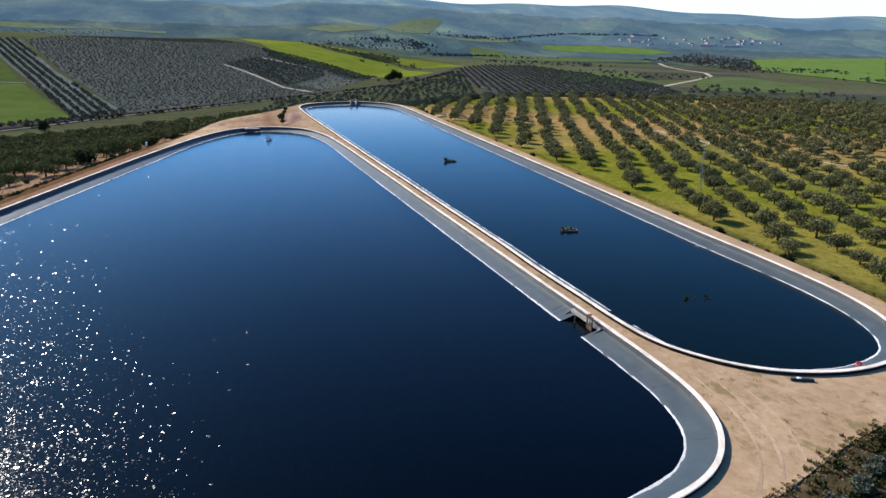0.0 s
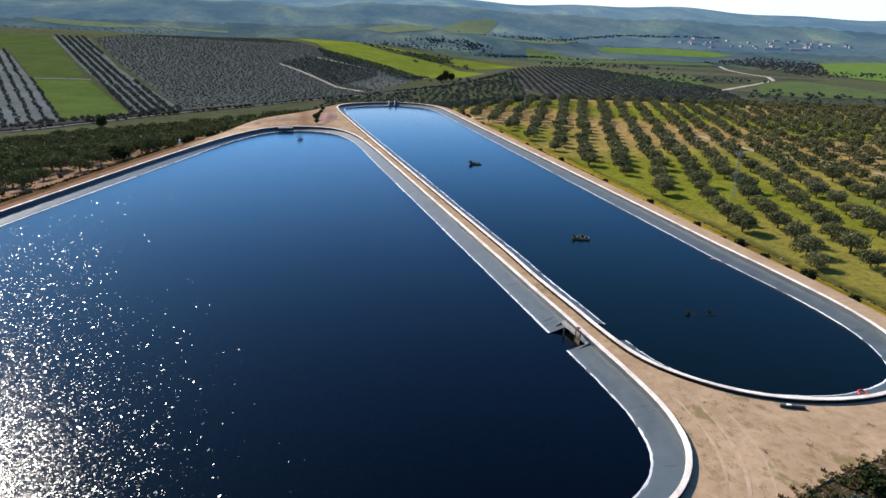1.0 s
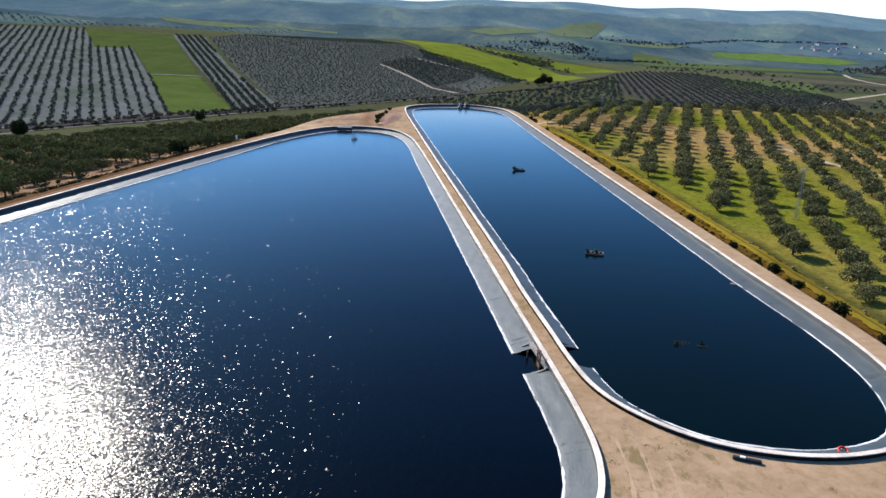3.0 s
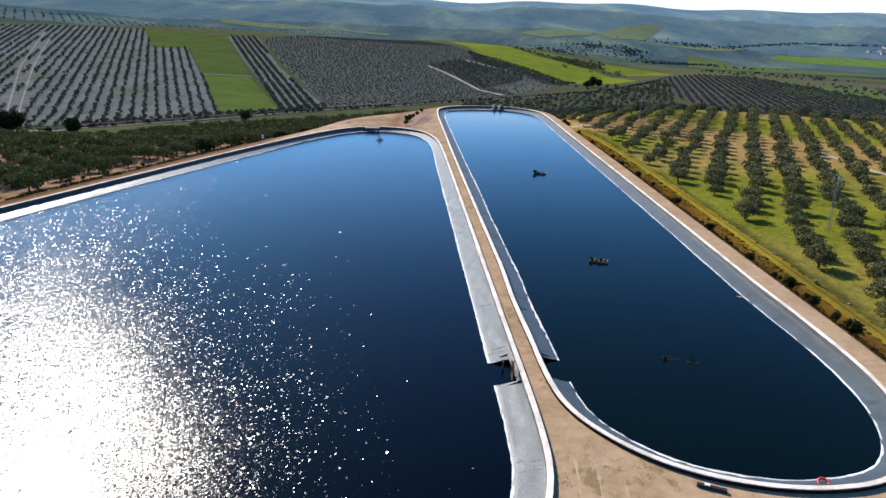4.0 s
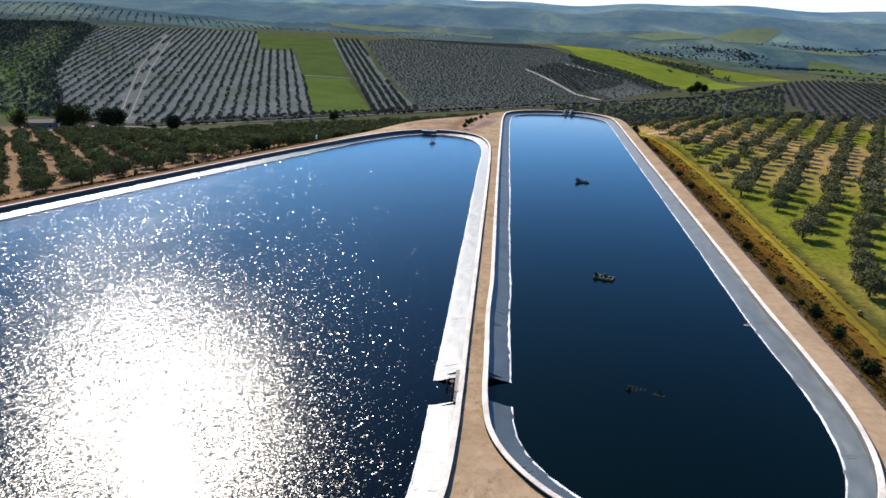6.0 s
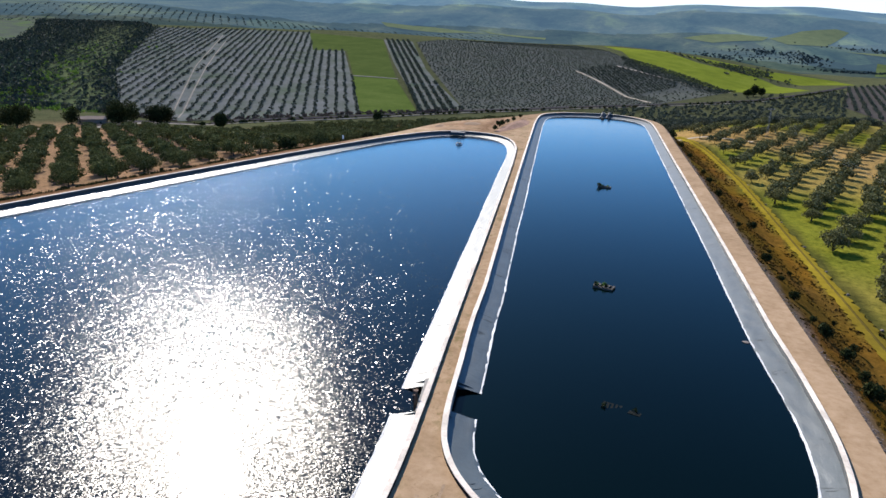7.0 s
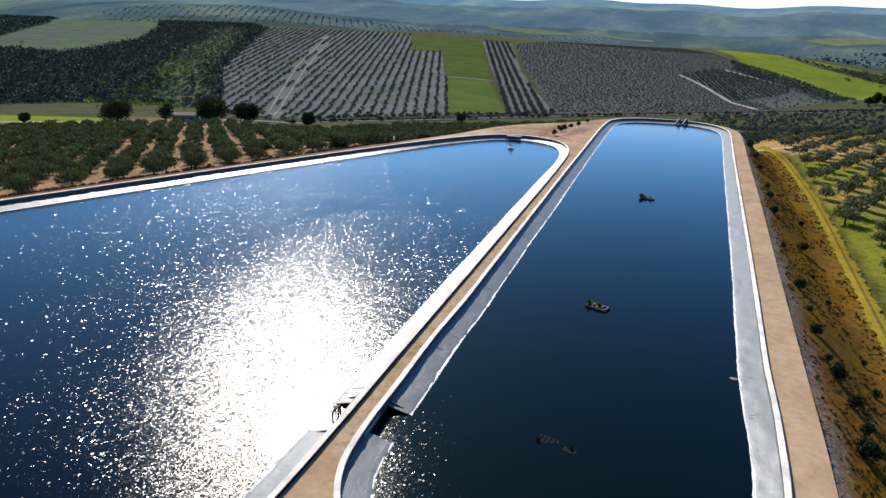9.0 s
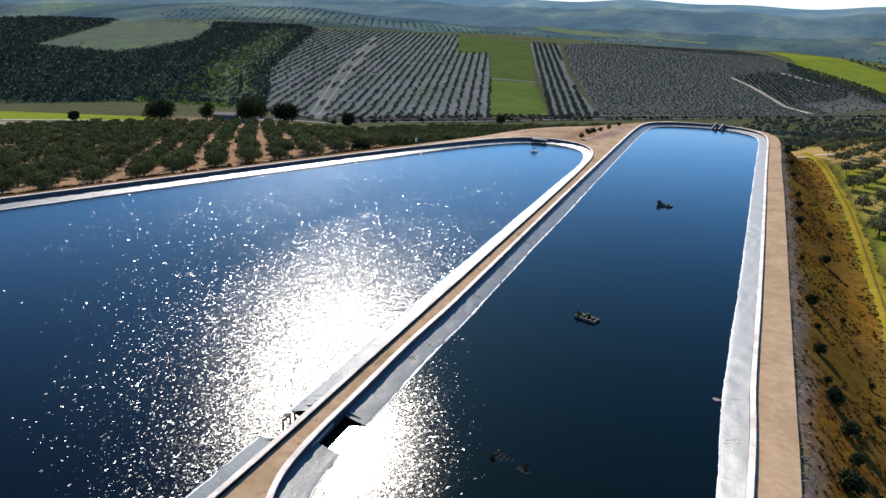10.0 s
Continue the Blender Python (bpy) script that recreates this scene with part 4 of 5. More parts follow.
# ---------------------------------------------------------------- trees
def leaf_crown(bm, lobes, count, size, rnd):
    """Sprays of leaves set over and inside several lobes: small bent quads with gaps between them."""
    vol = [l[3] * l[4] for l in lobes]
    tot = sum(vol)
    for l, v in zip(lobes, vol):
        for _ in range(int(count * v / tot)):
            d = Vector((rnd.gauss(0, 1), rnd.gauss(0, 1), rnd.gauss(0, 1))).normalized()
            rad = 1 - 0.45 * rnd.random() ** 1.8 + 0.10 * rnd.gauss(0, 1)
            c = Vector((l[0] + d.x * l[3] * rad, l[1] + d.y * l[3] * rad, l[2] + d.z * l[4] * rad))
            a = (d + Vector((rnd.gauss(0, .6), rnd.gauss(0, .6), rnd.gauss(0, .6)))).normalized()
            t = a.orthogonal().normalized()
            t.rotate(Matrix.Rotation(rnd.uniform(0, 6.28), 3, a))
            b = a.cross(t)
            s = size * rnd.uniform(0.6, 1.35)
            v4 = [bm.verts.new(c + t * s * p + b * s * 0.62 * q + a * s * h) for p, q, h in ((-1, 0, -.15), (0, -1, .12), (1, 0, -.15), (0, 1, .12))]
            bm.faces.new(v4)


def olive_lobes(rnd, w, h):
    lobes = [(0, 0, h * 0.56, w * 0.34, h * 0.34)]
    n = rnd.randint(4, 6)
    for i in range(n):
        a = i * 6.283 / n + rnd.uniform(-.4, .4)
        r = w * rnd.uniform(0.22, 0.34)
        lobes.append((math.cos(a) * r, math.sin(a) * r, h * rnd.uniform(0.38, 0.68), w * rnd.uniform(0.17, 0.26), h * rnd.uniform(0.20, 0.30)))
    return lobes


def trunk_mesh(bm, rnd, w, h, lobes):
    add_rod(bm, (0, 0, -0.25), (0.06, 0.03, h * 0.30), 0.24, 0.15, 7)
    for l in lobes[1:4]:
        add_rod(bm, (0.05, 0.02, h * 0.25), (l[0] * 0.8, l[1] * 0.8, l[2]), 0.12, 0.04, 5)


def olive_tree(seed, w, h, count, leaf, material, name="olive_tree"):
    rnd = random.Random(seed)
    tree = empty(name)
    lobes = olive_lobes(rnd, w, h)
    bm = bmesh.new()
    trunk_mesh(bm, rnd, w, h, lobes)
    part("trunk", bm, M_BARK, tree)
    bm = bmesh.new()
    leaf_crown(bm, lobes, count, leaf, rnd)
    part("crown", bm, material, tree)
    return tree


def crown_arrays(seed, w, h, count, leaf):
    """A lighter crown with a stem as plain arrays, for the joined groves."""
    rnd = random.Random(seed)
    bm = bmesh.new()
    lobes = olive_lobes(rnd, w, h)
    leaf_crown(bm, lobes, count, leaf, rnd)
    bm.verts.index_update()
    v = np.array([x.co[:] for x in bm.verts])
    f = np.array([[y.index for y in x.verts] for x in bm.faces])
    bm.free()
    s = 0.16
    k = len(v)
    v = np.vstack([v, [(-s, -s, -.3), (s, -s, -.3), (0, s, -.3), (0, 0, h * .6)]])
    f = np.vstack([f, [(k, k + 1, k + 3, k + 3), (k + 1, k + 2, k + 3, k + 3), (k + 2, k, k + 3, k + 3)]])
    return v, f


def grove_mesh(name, pts, kinds, material, label, category="olive grove", scale=(0.85, 1.15), seed=1):
    """Many trees joined into one mesh."""
    r = np.random.default_rng(seed)
    vs, fs, n = [], [], 0
    for x, y, z in pts:
        v, f = kinds[r.integers(len(kinds))]
        a, s = r.uniform(0, 6.283), r.uniform(*scale)
        c, q = math.cos(a) * s, math.sin(a) * s
        vs.append(np.c_[v[:, 0] * c - v[:, 1] * q + x, v[:, 0] * q + v[:, 1] * c + y, v[:, 2] * s * r.uniform(.9, 1.1) + z])
        fs.append(f + n)
        n += len(v)
    v, f = np.concatenate(vs), np.concatenate(fs)
    faces = [list(dict.fromkeys(q)) for q in f.tolist()]
    return tagged(mesh_np(name, v, faces, material), label, category, kind="stuff")


def off_lanes(p, gap=5.0):
    keep = np.ones(len(p), bool)
    for lane in LANES:
        for (ax_, ay_), (bx_, by_) in zip(lane[:-1], lane[1:]):
            ex, ey = bx_ - ax_, by_ - ay_
            t = np.clip(((p[:, 0] - ax_) * ex + (p[:, 1] - ay_) * ey) / (ex * ex + ey * ey), 0, 1)
            keep &= np.hypot(p[:, 0] - ax_ - t * ex, p[:, 1] - ay_ - t * ey) > gap
    return p[keep]


def grid_points(poly, direction, row, step, jitter, seed, origin=(0, 0), drop=0.03):
    """Planting points in rows inside an outline. direction: degrees clockwise from +y of the rows."""
    r = np.random.default_rng(seed)
    a = radians(direction)
    e, n = np.array((math.sin(a), math.cos(a))), np.array((math.cos(a), -math.sin(a)))
    p = np.array(poly, float) - origin
    along, across = p @ e, p @ n
    i = np.arange(math.floor(across.min() / row), math.ceil(across.max() / row) + 1)
    j = np.arange(math.floor(along.min() / step), math.ceil(along.max() / step) + 1)
    I, J = np.meshgrid(i, j)
    xy = (np.array(origin) + I[..., None] * row * n + (J[..., None] + 0.5 * (I[..., None] % 2)) * step * e).reshape(-1, 2)
    xy += r.normal(0, jitter, xy.shape)
    keep = (poly_sd(xy[:, 0], xy[:, 1], poly) < 0) & (r.random(len(xy)) > drop)
    xy = xy[keep]
    return np.c_[xy, land_near(xy[:, 0], xy[:, 1])]


# grove beside the long pond: rows bear 17.8 degrees, 10.3 m apart
GROVE_R = [(92, 60), (95, 120), (89.5, 168), (80.5, 245), (73.5, 300), (65, 350), (62, 372), (140, 430), (330, 410), (450, 260), (470, 60), (300, 20), (150, 40)]
right_pts = grid_points(GROVE_R, 17.8, 10.3, 9.4, 0.7, 11, (95.4, 150.0), 0.02)
# grove that falls away from the large pond: rows bear about -47 degrees
GROVE_L = [(-79, 100), (-69, 150), (-58, 190), (-47, 225), (-46, 262), (-48, 285), (-28, 312), (-6, 342), (30, 352), (58, 364), (20, 385), (-70, 374), (-120, 395), (-165, 412), (-200, 385), (-208, 345), (-236, 318), (-270, 292), (-300, 258), (-306, 200), (-200, 100)]
left_pts = grid_points(GROVE_L, -45.5, 9.0, 6.2, 0.8, 12, (-96, 189), 0.05)
d_r = np.hypot(right_pts[:, 0] - 60, right_pts[:, 1] - 40)
d_l = np.hypot(left_pts[:, 0] - 60, left_pts[:, 1] - 40)
right_pts, left_pts = right_pts[np.argsort(d_r)], left_pts[np.argsort(d_l)]
NEAR_R, NEAR_L = 210, 90

proto = [olive_tree(100 + i, 6.0, 4.4, 1300, 0.215, M_OLIVE) for i in range(5)]
proto_l = [olive_tree(200 + i, 6.2, 4.4, 1200, 0.215, M_OLIVE_GREEN) for i in range(4)]
r = random.Random(5)
for kinds, points, word, grp in ((proto, right_pts[:NEAR_R], "grey-green olive tree on grass beside the pond bank", "olive trees in the grassy grove"),
                                 (proto_l, left_pts[:NEAR_L], "dark green olive tree on brown soil", "olive trees in the brown grove")):
    for i, (x, y, zt) in enumerate(points):
        k = kinds[i % len(kinds)]
        s = r.uniform(0.84, 1.28)
        m = Matrix.Translation((x, y, zt)) @ Matrix.Rotation(r.uniform(0, 6.28), 4, "Z")
        if i < len(kinds):
            ob = k
            ob.matrix_world = m
        else:
            ob = copy_thing(k, m)
        ob.scale = (s, s, s * r.uniform(0.88, 1.08))
        tagged(ob, word, "olive tree", grp)
mid_kinds = [crown_arrays(300 + i, 6.0, 4.4, 300, 0.42) for i in range(5)]
grove_mesh("olive_grove", right_pts[NEAR_R:], mid_kinds, M_OLIVE, "rows of grey-green olive trees stretching over the plateau")
mid_kinds_l = [crown_arrays(320 + i, 6.2, 4.4, 280, 0.45) for i in range(4)]
grove_mesh("olive_grove", left_pts[NEAR_L:], mid_kinds_l, M_OLIVE_GREEN, "dense green olive trees on the slope below the pond")

# far groves on the hill and in the valley
far_kinds = [crown_arrays(340 + i, 5.4, 4.2, 20, 1.15) for i in range(4)]
GB = [(-970, 1258), (-838, 1370), (-716, 1440), (-562, 1166), (-513, 1192), (-258, 710), (-376, 565), (-462, 581), (-640, 774)]
pb = off_lanes(grid_points(GB, -26.5, 11.5, 8.4, 0.7, 21), 3.4)
grove_mesh("olive_grove", pb, far_kinds, M_OLIVE_DARK, "rows of dark olive trees on grey soil across the hillside", scale=(0.72, 1.08))
GC = [(-523, 1397), (-466, 1404), (-322, 1078), (-254, 948), (-172, 802), (-207, 753), (-299, 936), (-382, 1100)]
pc = grid_points(GC, -25.6, 10.2, 5.0, 0.4, 22, (-210, 760))
pc = pc[np.abs(poly_sd(pc[:, 0], pc[:, 1], [(-330, 900), (-200, 975), (-200, 976), (-330, 901)])) > 5]
grove_mesh("olive_grove", pc, far_kinds, M_OLIVE_DARK, "dark olive rows with pale lanes between them", scale=(1.0, 1.3))
GD = [(-453, 1402), (-330, 1700), (-190, 1800), (-22, 1494), (150, 1335), (34, 1030), (-46, 940), (-170, 812), (-308, 1080)]
OPEN = [(-20, 1241), (5, 1345), (57, 1345), (124, 1253), (48, 1065), (12, 1159)]
COMB = [(-57, 1560), (-13, 1519), (45, 1475), (100, 1420), (155, 1352), (135, 1280), (88, 1330), (3, 1385), (-37, 1430)]
pd = off_lanes(grid_points(GD, -20, 6.0, 4.8, 0.5, 23, drop=0.06), 6)
loose = sstep(40, -120, pd[:, 0] + 0.35 * (pd[:, 1] - 1100))[:, None]
pd[:, :2] += np.random.default_rng(24).normal(0, 1.7, (len(pd), 2)) * loose
pd = pd[(poly_sd(pd[:, 0], pd[:, 1], OPEN) > 0) & (poly_sd(pd[:, 0], pd[:, 1], COMB) > 0)]
grove_mesh("olive_grove", pd, [crown_arrays(350 + i, 3.3, 2.6, 9, 0.85) for i in range(4)], M_OLIVE_YOUNG, "densely planted young olive rows on the far slope", scale=(0.7, 1.0))
pq = grid_points(COMB, 38, 9.0, 5.2, 0.4, 29)
grove_mesh("olive_grove", pq, far_kinds, M_OLIVE_DARK, "olive rows below the bright crop", scale=(0.85, 1.1))
pq = grid_points(OPEN, -20, 13, 11, 2.5, 30, drop=0.3)
grove_mesh("olive_grove", pq, far_kinds, M_OLIVE_DARK, "scattered young olives on open grass", scale=(0.4, 0.75))
GE = [(22, 1755), (140, 1640), (215, 1600), (235, 1640), (250, 1720), (120, 1700)]
pe = grid_points(GE, -20, 11, 9.0, 0.5, 24)
grove_mesh("olive_grove", pe, far_kinds, M_OLIVE_DARK, "band of olive trees between bright crops", scale=(1.1, 1.4))
GF = [(-640, 774), (-460, 585), (-530, 495), (-680, 425), (-1000, 380), (-1500, 700), (-1480, 1300), (-1250, 1420), (-970, 1262)]
pf = grid_points(GF, -40, 8, 6.8, 1.4, 25, drop=0.08)
inside = (poly_sd(pf[:, 0], pf[:, 1], FALLOW) > 3)
thin = np.random.default_rng(51).random(len(pf)) < sstep(-45, 5, poly_sd(pf[:, 0], pf[:, 1], BAND))
inside &= thin
pbd = grid_points(BAND, -26.5, 11.5, 8.4, 0.8, 52, drop=0.15)
grove_mesh("olive_grove", pbd, far_kinds, M_OLIVE_DARK, "dark olive rows on green grass at the edge of the wood", scale=(0.85, 1.25))
grove_mesh("wood", pf[inside], [crown_arrays(360 + i, 5.8, 4.6, 9, 1.5) for i in range(4)], M_WOODS, "dark wooded hillside of old olives and scrub", "woodland", scale=(1.0, 1.7))
pg = grid_points(VALLEY, 10, 12.5, 8.5, 0.6, 26, drop=0.04)
grove_mesh("olive_grove", pg, far_kinds, M_OLIVE_DARK, "dark olive grove on the valley floor", scale=(0.95, 1.3))
# dark woods and lines of trees on the far hills
rw = np.random.default_rng(61)
lines = np.array([(871, 2944), (1077, 3074), (1242, 3127), (1380, 3047), (1614, 2986)], float)
tw = rw.uniform(0, 3.999, 260)
iw = tw.astype(int)
woods = [lines[iw] + (lines[iw + 1] - lines[iw]) * (tw - iw)[:, None] + rw.normal(0, 9, (260, 2))]
for cx, cy, sx, sy, n in ((455, 2610, 34, 60, 150), (560, 2330, 60, 25, 120), (200, 2560, 70, 40, 120), (760, 2960, 90, 30, 130), (330, 2700, 60, 40, 110), (-250, 2450, 120, 50, 160), (-900, 2350, 160, 60, 200)):
    woods.append(np.c_[rw.normal(cx, sx, n), rw.normal(cy, sy, n)])
woods = np.concatenate(woods)
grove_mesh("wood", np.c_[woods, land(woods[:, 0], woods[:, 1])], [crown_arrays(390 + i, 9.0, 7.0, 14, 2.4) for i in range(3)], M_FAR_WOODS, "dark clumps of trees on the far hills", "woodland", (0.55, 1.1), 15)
# rows of trees far up the hills
GH = [(-2050, 1700), (-1900, 2250), (-1000, 2700), (-560, 2750), (-640, 2480), (-1300, 2250), (-1700, 1500)]
ph = grid_points(GH, -35, 26, 15, 1.2, 27, drop=0.1)
grove_mesh("olive_grove", ph, [crown_arrays(380 + i, 7.0, 5.0, 6, 2.2) for i in range(3)], M_WOODS, "far rows of olive trees on the hazy hills", scale=(0.8, 1.2))
GK = [(-112, 1295), (-60, 1415), (60, 1350), (60, 1290), (25, 1200), (-10, 1130), (-50, 1200)]
pk = off_lanes(grid_points(GK, -20, 8, 7, 0.6, 28), 5)
grove_mesh("olive_grove", pk, far_kinds, M_OLIVE_DARK, "darker olive block between two pale lanes", scale=(0.7, 0.95))


# ---------------------------------------------------------------- bushes and single trees
def bush(name, seed, w, h, count, leaf, material):
    rnd = random.Random(seed)
    b = empty(name)
    lobes = [(rnd.uniform(-.25, .25) * w, rnd.uniform(-.25, .25) * w, h * rnd.uniform(.35, .6), w * rnd.uniform(.22, .36), h * rnd.uniform(.3, .42)) for _ in range(5)]
    bm = bmesh.new()
    for l in lobes[:3]:
        add_rod(bm, (0, 0, -0.1), (l[0], l[1], l[2]), 0.04 * w, 0.015 * w, 5)
    part("stem", bm, M_BARK, b)
    bm = bmesh.new()
    leaf_crown(bm, lobes, count, leaf, rnd)
    part("foliage", bm, material, b)
    return b


def at_land(x, y, turn=0.0, dz=0.0):
    return Matrix.Translation((x, y, float(land_near(np.array(x), np.array(y))) + dz)) @ Matrix.Rotation(turn, 4, "Z")


def scatter(kinds, places, label, category, group, seed, deck=None):
    rr = random.Random(seed)
    for i, (x, y, s) in enumerate(places):
        m = at_land(x, y, rr.uniform(0, 6.28)) if deck is None else Matrix.Translation((x, y, deck)) @ Matrix.Rotation(rr.uniform(0, 6.28), 4, "Z")
        ob = kinds[i] if i < len(kinds) else copy_thing(kinds[i % len(kinds)], m)
        ob.matrix_world = m
        ob.scale = (s, s, s * rr.uniform(.85, 1.1))
        tagged(ob, label, category, group)


bank_bushes = [bush("bush", 400 + i, 2.0, 1.8, 620, 0.15, M_BUSH) for i in range(3)]
scatter(bank_bushes, [(75.5, 177, 1.1), (74.9, 147, 1.0), (77.2, 129, 0.95), (79.3, 117, 1.2), (81.2, 100, 1.35), (80.9, 112, 1.1), (81.6, 106, .8), (68.0, 214, .9), (69.6, 196, 1.0),
                      (66.9, 226, 0.8), (72.0, 168, .6), (76.4, 138, .55), (63.5, 252, .9), (61.2, 275, 1.0), (78.3, 121, .6), (84.2, 121, .7), (79.6, 150, .5), (75.4, 205, .7), (58.2, 292, 1.2),
                      (57.8, 302, 1.4), (81.8, 90, 1.0), (83.6, 131, .45), (77.3, 160, .45)],
        "dark round bush on the ochre bank", "bush", "bushes on the ochre bank", 7)
verge = [bush("bush", 420 + i, 2.4, 1.8, 240, 0.22, M_BUSH) for i in range(3)]
scatter(verge, [(-55.5, 209, 2.5), (-43, 243, 2.0), (-38.5, 256, 1.8), (-37.0, 263, 1.0), (-62, 185, .6), (-67, 166, .6), (-52, 226, .7), (-72, 140, .5), (-35, 281, 1.0), (-28, 297, 1.2), (-19, 308, 1.3),
                (-12, 318, 1.2), (-5, 331, 1.1), (6, 339, 1.2), (18, 343, 1.1), (33, 344.5, 1.2), (44, 341, 1.1), (52, 336, 1.4), (55.5, 327, 1.2)],
        "dark green bush beside the sandy track", "bush", "bushes beside the track", 8)
mound_b = [bush("bush", 440 + i, 1.6, 1.2, 160, 0.2, M_BUSH) for i in range(2)]
scatter(mound_b, [(-2.6, 261, 1.5), (-2.8, 270, 1.7), (-2.6, 275, 1.6), (-2.3, 281, 1.4), (-2.0, 289, 1.3), (-1.4, 300, 1.2)], "dark bush on the earth mound", "bush", "bushes on the mound", 9, DECK + 0.5)
corner = [bush("bush", 450 + i, 3.0, 1.7, 420, 0.17, M_BUSH if i else M_OLIVE_DARK) for i in range(3)]
scatter(corner, [(47.5, 45.4, 1.0), (51.0, 47.6, 1.1), (55.2, 49.5, 1.2), (44.2, 43.6, .9), (59.0, 51.2, 1.0), (63.5, 52.6, 1.1), (41, 42.0, .7), (49.6, 43.0, 1.1), (54, 46, 1.2), (69, 55, 1.0), (74.5, 58.5, .9)],
        "dense dark green bush below the sandy corner", "bush", "bushes below the sandy corner", 10)


def big_tree(seed, w, h, material, count=1500, leaf=0.62, label="", category="tree"):
    rnd = random.Random(seed)
    t = empty("tree")
    lobes = [(rnd.uniform(-.28, .28) * w, rnd.uniform(-.28, .28) * w, h * rnd.uniform(.34, .74), w * rnd.uniform(.20, .30), h * rnd.uniform(.22, .30)) for _ in range(11)]
    lobes.append((0, 0, h * .48, w * .40, h * .40))
    bm = bmesh.new()
    add_rod(bm, (0, 0, -0.6), (0.1, 0, h * .45), 0.045 * w, 0.028 * w, 8)
    for l in lobes[:5]:
        add_rod(bm, (0.05, 0, h * .36), l[:3], 0.02 * w, 0.008 * w, 5)
    part("trunk", bm, M_BARK, t)
    bm = bmesh.new()
    leaf_crown(bm, lobes, count, leaf, rnd)
    part("crown", bm, material, t)
    return tagged(t, label, category)


for i, (x, y, w, h) in enumerate([(-297, 323, 18, 14), (-268, 334, 10, 12), (-254, 358, 20, 16), (-243, 377, 17, 15), (-352, 300, 8, 7), (-271, 476, 11, 11), (-176, 560, 9, 9), (181, 1277, 17, 21), (194, 1290, 13, 15), (170, 1262, 12, 13)]):
    big_tree(500 + i, w, h, M_BUSH, 3600 if w > 10 else 900, 0.62, "large dark round-crowned tree beside the railway" if y > 400 else "large dark round-crowned tree beside the road").matrix_world = at_land(x, y, i * 1.3)

# light green shrubs at the foot of the wooded hill
shrub_kinds = [crown_arrays(370 + i, 5.0, 4.0, 16, 1.1) for i in range(3)]
M_SHRUB = leaf_material("light_green_shrubs", (0.08, 0.14, 0.025), (0.15, 0.24, 0.04), (0.24, 0.34, 0.065))
rs = np.random.default_rng(77)
sp = np.concatenate([np.c_[rs.normal(cx, sx, n), rs.normal(cy, sy, n)] for cx, cy, sx, sy, n in
                     ((-600, 600, 16, 20, 60), (-650, 690, 26, 36, 70), (-720, 775, 34, 40, 60), (-800, 890, 36, 50, 40), (-555, 552, 24, 18, 40), (-850, 660, 90, 40, 50), (-480, 505, 40, 25, 40))])
grove_mesh("shrubs", np.c_[sp, land_near(sp[:, 0], sp[:, 1])], shrub_kinds, M_SHRUB, "light green shrubs scattered on the dark hillside", "shrubs", (0.6, 1.5), 3)

M_BARE = leaf_material("bare_brown_trees", (0.06, 0.048, 0.046), (0.10, 0.080, 0.075), (0.15, 0.12, 0.11))
BARE = [(1276, 2356), (1561, 2531), (1582, 2241), (1230, 1690), (1160, 1500), (1090, 1560), (1105, 1730)]
pw = grid_points(BARE, 30, 14, 13, 6.0, 41, drop=0.55)
grove_mesh("wood", pw, far_kinds, M_BARE, "bare brown trees along the valley road", "woodland", (0.9, 2.0), 5)
rb = np.random.default_rng(53)
foot = np.array([(-470, 572), (-378, 556), (-318, 628), (-262, 698), (-214, 744), (-176, 796)])
tb = rb.uniform(0, 4.999, 260)
ib = tb.astype(int)
fb = foot[ib] + (foot[ib + 1] - foot[ib]) * (tb - ib)[:, None] + rb.normal(0, 4.0, (260, 2))
grove_mesh("scrub", np.c_[fb, land_near(fb[:, 0], fb[:, 1])], far_kinds, M_BARE, "bare brown scrub along the foot of the grove", "scrub", (0.5, 1.1), 8)
SLOPE = [(60, 378), (140, 436), (330, 416), (440, 500), (300, 600), (150, 640), (60, 560), (20, 400)]
pl_ = grid_points(SLOPE, 17.8, 10.3, 8.0, 1.5, 42, (95.4, 150.0), 0.12)
grove_mesh("olive_grove", pl_, mid_kinds_l, M_OLIVE_DARK, "dark olive trees on the slope beyond the ponds", "olive grove", (0.8, 1.2), 6)

FLOOR = [(-20, 905), (60, 1000), (132, 1085), (204, 1180), (288, 1350), (350, 1510), (392, 1640), (300, 1200), (192, 640), (60, 660), (-40, 760)]
pv = grid_points(FLOOR, 12, 11, 9, 2.0, 43, drop=0.3)
grove_mesh("olive_grove", pv, far_kinds, M_OLIVE_DARK, "dark trees and olives on the valley floor beside the railway", "olive grove", (0.8, 1.5), 7)

# scrub in the valley and beyond the end of the ponds
rs = np.random.default_rng(78)
sx, sy = rs.uniform(150, 1500, 2600), rs.uniform(640, 2300, 2600)
ok = (np.sin(sx / 90) + np.cos(sy / 70 + sx / 160) > 0.75)
sv = np.c_[sx[ok], sy[ok]]
grove_mesh("scrub", np.c_[sv, land_near(sv[:, 0], sv[:, 1])], far_kinds, M_OLIVE_DARK, "dark trees and hedges along the valley floor", "trees", (0.8, 2.0), 4)
rs = np.random.default_rng(79)
along = np.array([(-330, 500), (-342, 585), (-221, 734), (-133, 836), (34, 1020), (180, 1200), (330, 1520)])
hedge = []
